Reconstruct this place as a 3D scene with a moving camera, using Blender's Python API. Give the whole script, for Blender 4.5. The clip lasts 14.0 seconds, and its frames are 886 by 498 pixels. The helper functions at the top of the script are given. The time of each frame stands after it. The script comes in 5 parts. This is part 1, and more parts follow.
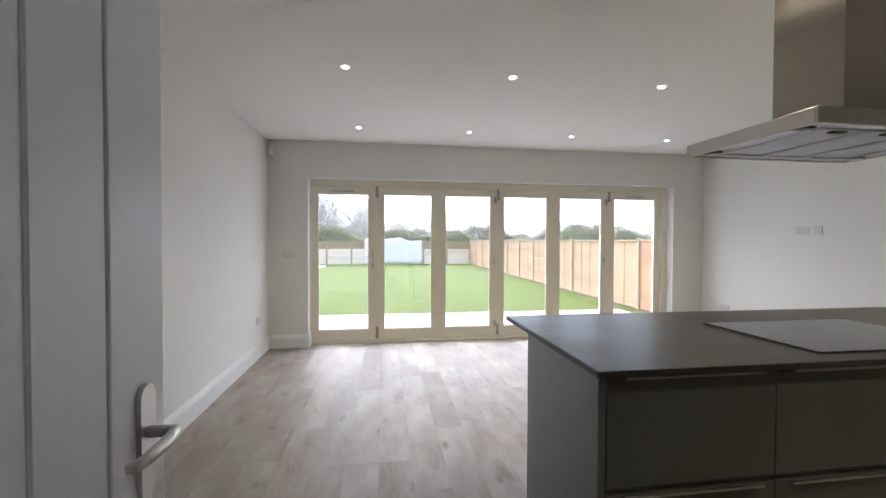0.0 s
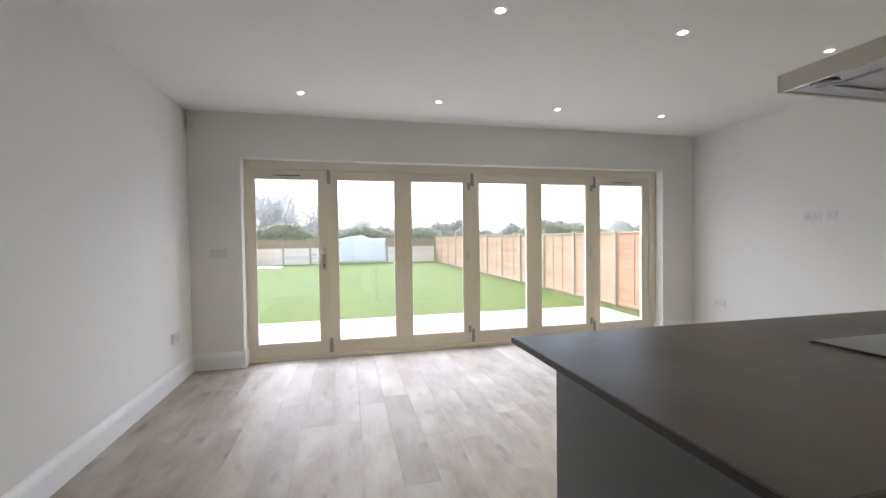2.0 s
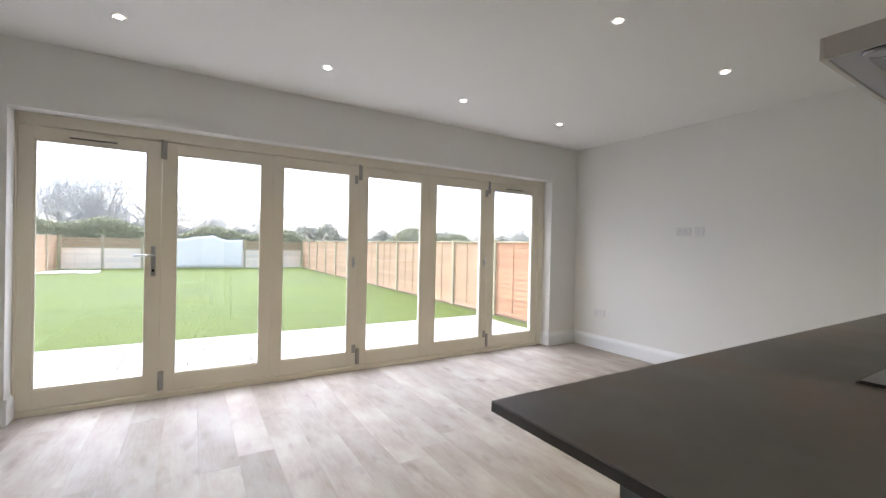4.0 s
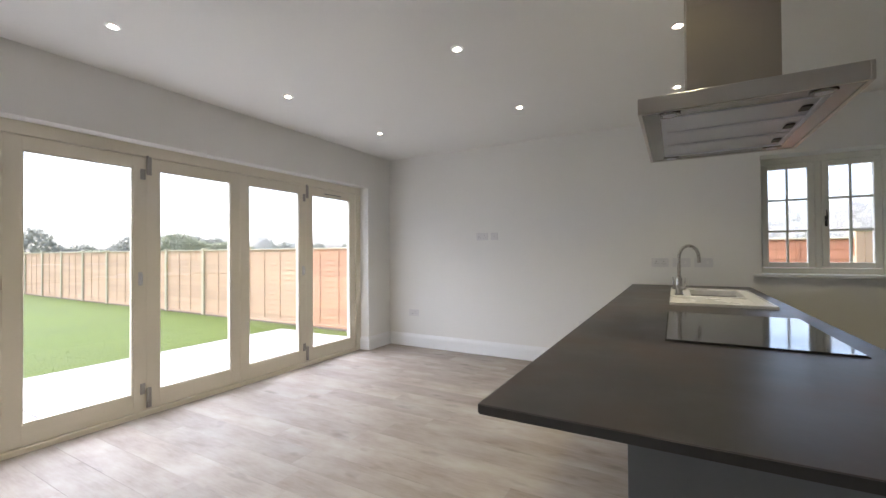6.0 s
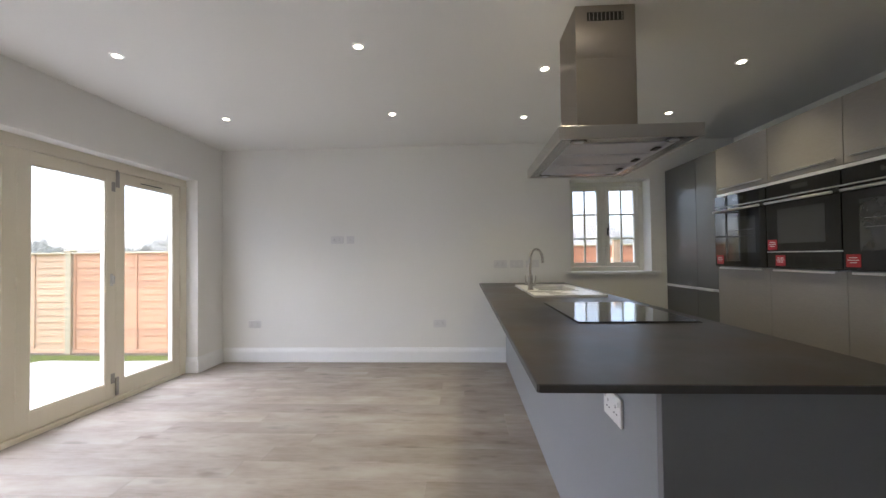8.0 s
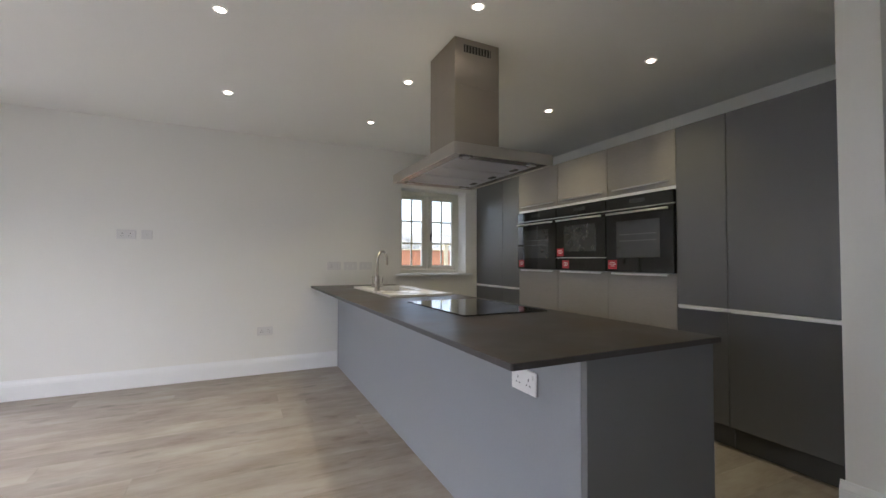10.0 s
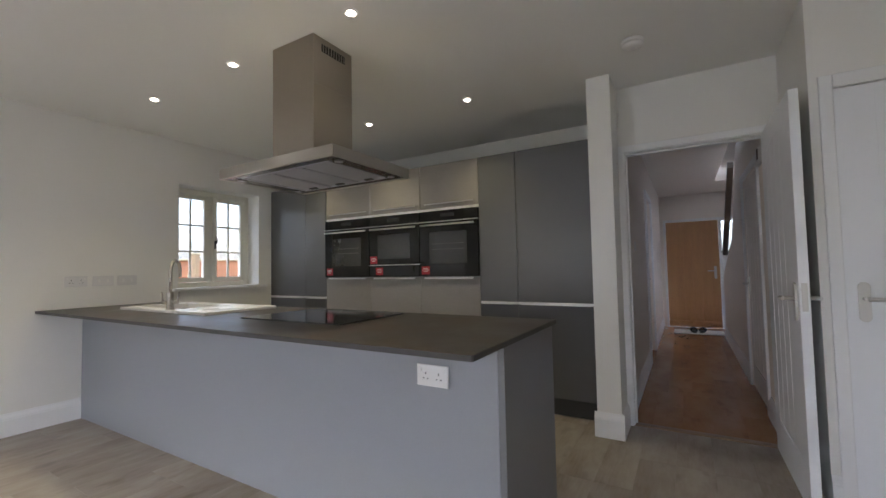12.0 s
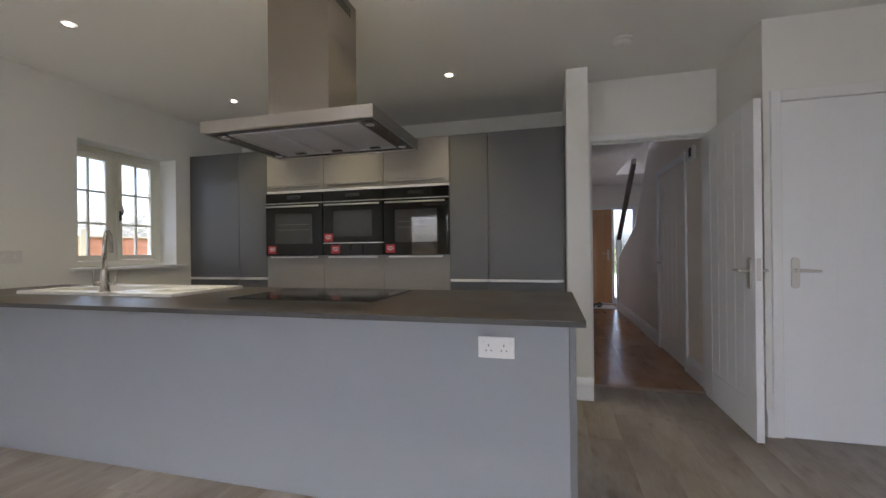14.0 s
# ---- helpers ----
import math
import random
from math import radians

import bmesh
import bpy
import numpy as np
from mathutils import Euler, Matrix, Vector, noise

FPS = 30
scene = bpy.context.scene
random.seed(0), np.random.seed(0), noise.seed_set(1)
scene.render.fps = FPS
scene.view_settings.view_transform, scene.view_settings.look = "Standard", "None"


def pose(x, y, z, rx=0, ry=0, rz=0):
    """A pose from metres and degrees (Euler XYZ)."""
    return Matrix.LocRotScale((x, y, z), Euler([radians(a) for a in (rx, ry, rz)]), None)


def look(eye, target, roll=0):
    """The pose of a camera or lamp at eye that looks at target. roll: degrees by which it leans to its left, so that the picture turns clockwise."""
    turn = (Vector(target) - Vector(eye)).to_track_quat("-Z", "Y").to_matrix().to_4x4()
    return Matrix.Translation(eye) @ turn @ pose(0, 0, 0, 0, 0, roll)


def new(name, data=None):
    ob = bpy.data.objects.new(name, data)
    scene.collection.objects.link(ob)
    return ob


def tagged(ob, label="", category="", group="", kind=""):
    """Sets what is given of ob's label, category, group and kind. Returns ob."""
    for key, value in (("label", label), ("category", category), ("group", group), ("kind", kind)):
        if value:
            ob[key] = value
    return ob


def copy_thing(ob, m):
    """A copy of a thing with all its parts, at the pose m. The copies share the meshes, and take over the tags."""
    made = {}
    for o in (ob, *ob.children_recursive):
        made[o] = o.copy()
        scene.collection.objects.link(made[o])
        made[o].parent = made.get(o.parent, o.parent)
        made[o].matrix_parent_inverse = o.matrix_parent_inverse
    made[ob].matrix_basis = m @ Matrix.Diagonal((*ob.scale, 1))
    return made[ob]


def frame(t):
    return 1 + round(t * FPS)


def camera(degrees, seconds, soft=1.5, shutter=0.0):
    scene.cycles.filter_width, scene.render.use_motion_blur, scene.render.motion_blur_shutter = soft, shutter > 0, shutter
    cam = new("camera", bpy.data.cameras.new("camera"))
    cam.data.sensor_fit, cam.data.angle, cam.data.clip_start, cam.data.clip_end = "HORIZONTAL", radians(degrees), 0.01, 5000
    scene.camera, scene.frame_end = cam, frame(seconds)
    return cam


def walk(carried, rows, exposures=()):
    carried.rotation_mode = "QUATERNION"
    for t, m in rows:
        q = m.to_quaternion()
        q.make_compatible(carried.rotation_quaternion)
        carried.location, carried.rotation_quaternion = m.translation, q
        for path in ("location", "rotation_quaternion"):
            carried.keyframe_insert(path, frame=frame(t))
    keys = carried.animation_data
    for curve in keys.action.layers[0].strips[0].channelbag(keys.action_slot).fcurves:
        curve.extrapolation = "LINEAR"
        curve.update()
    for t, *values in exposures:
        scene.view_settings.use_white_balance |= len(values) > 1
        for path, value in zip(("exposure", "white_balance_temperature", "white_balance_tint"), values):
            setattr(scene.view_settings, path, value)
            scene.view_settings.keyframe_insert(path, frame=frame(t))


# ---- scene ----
cam = camera(94.2, 14.0)
PATH = [
    (0, (0.154, 1.976, 1.288), (0.441, 3.955, 1.249), 0.2),
    (0.5, (0.185, 2.133, 1.273), (0.45, 4.115, 1.225), -0.1),
    (1, (0.195, 2.31, 1.259), (0.499, 4.286, 1.199), -0.1),
    (1.5, (0.204, 2.529, 1.251), (0.583, 4.492, 1.187), -0.2),
    (2, (0.244, 2.745, 1.238), (0.702, 4.691, 1.187), -0.7),
    (2.2, (0.261, 2.822, 1.239), (0.751, 4.76, 1.192), -0.7),
    (4.3, (0.273, 3.467, 1.205), (1.436, 5.094, 1.196), 0.5),
    (4.5, (0.247, 3.488, 1.217), (1.494, 5.052, 1.209), -0.3),
    (5, (0.194, 3.559, 1.217), (1.638, 4.943, 1.217), -1.6),
    (5.5, (0.103, 3.629, 1.215), (1.711, 4.818, 1.218), -1.9),
    (6, (0.005, 3.719, 1.211), (1.748, 4.7, 1.232), -0.4),
    (6.5, (-0.068, 3.834, 1.216), (1.776, 4.61, 1.241), 0.6),
    (7, (-0.119, 3.977, 1.203), (1.799, 4.544, 1.236), 0.7),
    (7.5, (-0.155, 4.117, 1.205), (1.816, 4.457, 1.237), 0.2),
    (8, (-0.178, 4.253, 1.192), (1.819, 4.356, 1.232), -0.7),
    (8.5, (-0.208, 4.391, 1.191), (1.788, 4.262, 1.221), -1.7),
    (8.7, (-0.21, 4.438, 1.194), (1.777, 4.217, 1.222), -1.7),
    (10.8, (-0.019, 4.957, 1.167), (1.527, 3.689, 1.238), -0.0),
    (11, (0.019, 5.009, 1.177), (1.483, 3.649, 1.247), -0.4),
    (11.5, (0.115, 5.123, 1.175), (1.345, 3.548, 1.262), -1.0),
    (12, (0.228, 5.227, 1.162), (1.24, 3.504, 1.254), -1.1),
    (12.5, (0.369, 5.307, 1.15), (1.228, 3.502, 1.223), -1.2),
    (13, (0.526, 5.363, 1.129), (1.268, 3.506, 1.174), -1.3),
    (13.5, (0.71, 5.416, 1.131), (1.331, 3.515, 1.143), -1.1),
    (14, (0.907, 5.47, 1.125), (1.414, 3.535, 1.13), -0.6),
]
walk(cam, [(t, look(eye, target, roll)) for t, eye, target, roll in PATH], [(0, 2.42, 5540, 12.5), (2.2, 2.37, 5560, 12.5), (5.0, 2.35, 5610, 13.5), (8.5, 2.37, 5580, 14), (11.0, 2.42, 5650, 13.5), (13.5, 2.47, 5720, 14.5)])

# ---------------------------------------------------------------- light
SUN_EL, SUN_AZ = radians(55), radians(352)
world = bpy.data.worlds.new("sky_world")
scene.world = world
world.use_nodes = True
wn, wl = world.node_tree.nodes, world.node_tree.links
sky = wn.new("ShaderNodeTexSky")
sky.sky_type = "NISHITA"
sky.sun_disc = False
sky.sun_elevation, sky.sun_rotation = SUN_EL, SUN_AZ
sky.air_density, sky.dust_density, sky.ozone_density = 1.0, 4.0, 1.0
soft_sky = wn.new("ShaderNodeHueSaturation")
soft_sky.inputs["Saturation"].default_value = 0.66
wl.new(sky.outputs[0], soft_sky.inputs["Color"])
wl.new(soft_sky.outputs[0], wn["Background"].inputs[0])
wn["Background"].inputs[1].default_value = 0.15

sun = new("sun", bpy.data.lights.new("sun", "SUN"))
sun.data.energy, sun.data.angle, sun.data.color = 0.8, radians(70), (1.0, 0.98, 0.95)
sun.matrix_world = look((0, 0, 10), (-math.sin(SUN_AZ) * math.cos(SUN_EL), -math.cos(SUN_AZ) * math.cos(SUN_EL), 10 - math.sin(SUN_EL)))

LAMP = 12.0
BEAMS = [(a, b) for b in (4.88, 6.405) for a in (-0.105, 1.083, 2.262, 3.445)] + [(a, b) for b in (3.688, 2.386) for a in (1.652, 2.65, 3.63)]
beam = bpy.data.lights.new("downlight_beam", "SPOT")
beam.energy, beam.color, beam.spot_size, beam.spot_blend, beam.shadow_soft_size = 6.6, (1.0, 0.82, 0.43), radians(104), 1.0, 0.06
for bx, by in BEAMS:
    new("downlight_beam", beam).matrix_world = pose(bx, by, 2.464)

# ---------------------------------------------------------------- plan (metres)
XW, XE, YN, ZC = -1.20, 4.52, 7.09, 2.476      # west, east, north faces; ceiling
YS = 1.255                                    # wall behind the tall units
YD = 1.93                                     # wall of the hall doorway
DX0, DX1, DZ = -0.245, 0.585, 1.985           # hall doorway
BX0, BX1, BZ = -0.74, 4.07, 2.045             # folding door opening
WY0, WY1, WZ0, WZ1 = 2.172, 3.056, 1.01, 2.047  # east window opening
HALL_S = -3.52
PY0, PY1 = 3.165, 3.797                        # peninsula carcass
WT = 0.892                                    # worktop top


# ---------------------------------------------------------------- materials
def mat(name):
    m = bpy.data.materials.new(name)
    m.use_nodes = True
    return m, m.node_tree.nodes, m.node_tree.links, m.node_tree.nodes["Principled BSDF"]


def mix_rgb(n, l, fac, a, b, kind="MIX"):
    x = n.new("ShaderNodeMix")
    x.data_type, x.blend_type = "RGBA", kind
    for sock, v in ((x.inputs[0], fac), (x.inputs[6], a), (x.inputs[7], b)):
        if isinstance(v, (tuple, float, int)):
            sock.default_value = (*v, 1) if isinstance(v, tuple) else v
        else:
            l.new(v, sock)
    return x.outputs[2]


def coords(n, l, scale=(1, 1, 1), obj=True):
    c = n.new("ShaderNodeTexCoord")
    mp = n.new("ShaderNodeMapping")
    mp.inputs["Scale"].default_value = scale
    l.new(c.outputs["Object" if obj else "Generated"], mp.inputs[0])
    return mp.outputs[0]


def noise_tex(n, l, vec, scale, detail=4.0, rough=0.55):
    t = n.new("ShaderNodeTexNoise")
    t.inputs["Scale"].default_value, t.inputs["Detail"].default_value, t.inputs["Roughness"].default_value = scale, detail, rough
    l.new(vec, t.inputs["Vector"])
    return t.outputs["Fac"]


def ramp(n, l, fac, stops):
    r = n.new("ShaderNodeValToRGB")
    while len(r.color_ramp.elements) < len(stops):
        r.color_ramp.elements.new(0.5)
    for e, (p, c) in zip(r.color_ramp.elements, stops):
        e.position, e.color = p, (*c, 1) if isinstance(c, tuple) else (c, c, c, 1)
    l.new(fac, r.inputs[0])
    return r.outputs[0]


def bump(n, l, p, h, strength, dist=0.01):
    b = n.new("ShaderNodeBump")
    b.inputs["Strength"].default_value, b.inputs["Distance"].default_value = strength, dist
    l.new(h, b.inputs["Height"])
    l.new(b.outputs[0], p.inputs["Normal"])


def surface(name, color, rough=0.5, vary=0.06, big=0.7, small=40.0, bump_s=0.1, bump_d=0.002, metal=0.0, stretch=(1, 1, 1), tint=None, spec=0.5, per_object=0.0):
    """A material with two scales of variation round one base colour."""
    m, n, l, p = mat(name)
    v = coords(n, l, stretch)
    a, b = noise_tex(n, l, v, big, 3), noise_tex(n, l, v, small, 5)
    dark = tuple(c * (1 - vary) for c in color)
    light = tuple(min(1, c * (1 + vary)) for c in (tint or color))
    c1 = mix_rgb(n, l, a, dark, light)
    c2 = mix_rgb(n, l, 0.25, c1, ramp(n, l, b, [(0.3, tuple(c * (1 - 2 * vary) for c in color)), (0.7, light)]))
    if per_object:
        info = n.new("ShaderNodeObjectInfo")
        hs = n.new("ShaderNodeHueSaturation")
        mr = n.new("ShaderNodeMapRange")
        mr.inputs["To Min"].default_value, mr.inputs["To Max"].default_value = 1 - per_object, 1 + per_object
        l.new(info.outputs["Random"], mr.inputs["Value"])
        l.new(mr.outputs[0], hs.inputs["Value"])
        l.new(c2, hs.inputs["Color"])
        c2 = hs.outputs[0]
    l.new(c2, p.inputs["Base Color"])
    rr = n.new("ShaderNodeMapRange")
    rr.inputs["To Min"].default_value, rr.inputs["To Max"].default_value = rough * 0.85, min(1, rough * 1.15)
    l.new(a, rr.inputs["Value"])
    l.new(rr.outputs[0], p.inputs["Roughness"])
    p.inputs["Metallic"].default_value = metal
    p.inputs["Specular IOR Level"].default_value = spec
    if bump_s:
        bump(n, l, p, b, bump_s, bump_d)
    return m


def wood_floor(name, dark, mid, pale, sat=1.0, rough=(0.42, 0.32)):
    m, n, l, p = mat(name)
    info = n.new("ShaderNodeObjectInfo")
    c = n.new("ShaderNodeTexCoord")
    off = n.new("ShaderNodeVectorMath")
    off.operation = "SCALE"
    off.inputs["Scale"].default_value = 37.0
    cmb = n.new("ShaderNodeCombineXYZ")
    for i in range(3):
        l.new(info.outputs["Random"], cmb.inputs[i])
    l.new(cmb.outputs[0], off.inputs[0])
    add = n.new("ShaderNodeVectorMath")
    l.new(c.outputs["Object"], add.inputs[0])
    l.new(off.outputs[0], add.inputs[1])
    mp = n.new("ShaderNodeMapping")
    mp.inputs["Scale"].default_value = (9.0, 0.9, 1.0)
    l.new(add.outputs[0], mp.inputs[0])
    mp2 = n.new("ShaderNodeMapping")
    mp2.inputs["Scale"].default_value = (3.0, 1.2, 1.0)
    l.new(add.outputs[0], mp2.inputs[0])
    grain = noise_tex(n, l, mp.outputs[0], 9.0, 8, 0.65)
    cloud = noise_tex(n, l, mp2.outputs[0], 1.6, 4, 0.6)
    knots = noise_tex(n, l, mp2.outputs[0], 3.3, 2, 0.4)
    base = ramp(n, l, cloud, [(0.25, dark), (0.5, mid), (0.75, pale)])
    base = mix_rgb(n, l, ramp(n, l, grain, [(0.35, 0.0), (0.7, 0.3)]), base, pale)
    base = mix_rgb(n, l, ramp(n, l, knots, [(0.63, 0.0), (0.78, 0.5)]), base, tuple(x * 0.45 for x in dark))
    rnd = n.new("ShaderNodeMapRange")
    rnd.inputs["To Min"].default_value, rnd.inputs["To Max"].default_value = 0.88, 1.1
    l.new(info.outputs["Random"], rnd.inputs["Value"])
    hs = n.new("ShaderNodeHueSaturation")
    hs.inputs["Saturation"].default_value = sat
    l.new(rnd.outputs[0], hs.inputs["Value"])
    l.new(base, hs.inputs["Color"])
    l.new(hs.outputs[0], p.inputs["Base Color"])
    rr = n.new("ShaderNodeMapRange")
    rr.inputs["To Min"].default_value, rr.inputs["To Max"].default_value = rough
    l.new(grain, rr.inputs["Value"])
    l.new(rr.outputs[0], p.inputs["Roughness"])
    bump(n, l, p, grain, 0.12, 0.002)
    return m


def slate(name):
    m, n, l, p = mat(name)
    v = coords(n, l)
    a, b, c = noise_tex(n, l, v, 2.6, 5, 0.6), noise_tex(n, l, v, 3.6, 5, 0.62), noise_tex(n, l, v, 60.0, 5)
    base = ramp(n, l, a, [(0.36, (0.028, 0.028, 0.031)), (0.5, (0.045, 0.041, 0.042)), (0.64, (0.066, 0.059, 0.057))])
    base = mix_rgb(n, l, ramp(n, l, b, [(0.46, 0.0), (0.66, 0.75)]), base, (0.08, 0.053, 0.045))
    l.new(base, p.inputs["Base Color"])
    rr = n.new("ShaderNodeMapRange")
    rr.inputs["To Min"].default_value, rr.inputs["To Max"].default_value = 0.3, 0.48
    l.new(b, rr.inputs["Value"])
    l.new(rr.outputs[0], p.inputs["Roughness"])
    bump(n, l, p, c, 0.15, 0.0006)
    return m


def brushed(name, color, rough, axis_scale, aniso=0.7, aniso_rot=0.0):
    m, n, l, p = mat(name)
    v = coords(n, l, axis_scale)
    a = noise_tex(n, l, v, 14.0, 6, 0.7)
    l.new(mix_rgb(n, l, a, tuple(c * 0.92 for c in color), color), p.inputs["Base Color"])
    rr = n.new("ShaderNodeMapRange")
    rr.inputs["To Min"].default_value, rr.inputs["To Max"].default_value = rough * 0.8, rough * 1.2
    l.new(a, rr.inputs["Value"])
    l.new(rr.outputs[0], p.inputs["Roughness"])
    p.inputs["Metallic"].default_value = 1.0
    p.inputs["Anisotropic"].default_value, p.inputs["Anisotropic Rotation"].default_value = aniso, aniso_rot
    bump(n, l, p, a, 0.03, 0.001)
    return m


def glass(name, tint=(1, 1, 1), rough=0.0):
    m, n, l, p = mat(name)
    p.inputs["Base Color"].default_value = (*tint, 1)
    p.inputs["Transmission Weight"].default_value, p.inputs["Roughness"].default_value, p.inputs["IOR"].default_value = 1.0, rough, 1.5
    return m


def glow(name, color, strength):
    m, n, l, p = mat(name)
    p.inputs["Base Color"].default_value = (*color, 1)
    p.inputs["Emission Color"].default_value, p.inputs["Emission Strength"].default_value = (*color, 1), strength
    return m


def leafy(name, color, tint):
    """Small thin leaves and twigs that let about half of the light through."""
    m = surface(name, color, 0.85, 0.12, 0.12, 2, 0, tint=tint, spec=0.1)
    n, l = m.node_tree.nodes, m.node_tree.links
    p, out = n["Principled BSDF"], n["Material Output"]
    tr, mx = n.new("ShaderNodeBsdfTranslucent"), n.new("ShaderNodeMixShader")
    mx.inputs[0].default_value = 0.5
    l.new(p.inputs["Base Color"].links[0].from_socket, tr.inputs["Color"])
    l.new(p.outputs[0], mx.inputs[1])
    l.new(tr.outputs[0], mx.inputs[2])
    l.new(mx.outputs[0], out.inputs["Surface"])
    return m


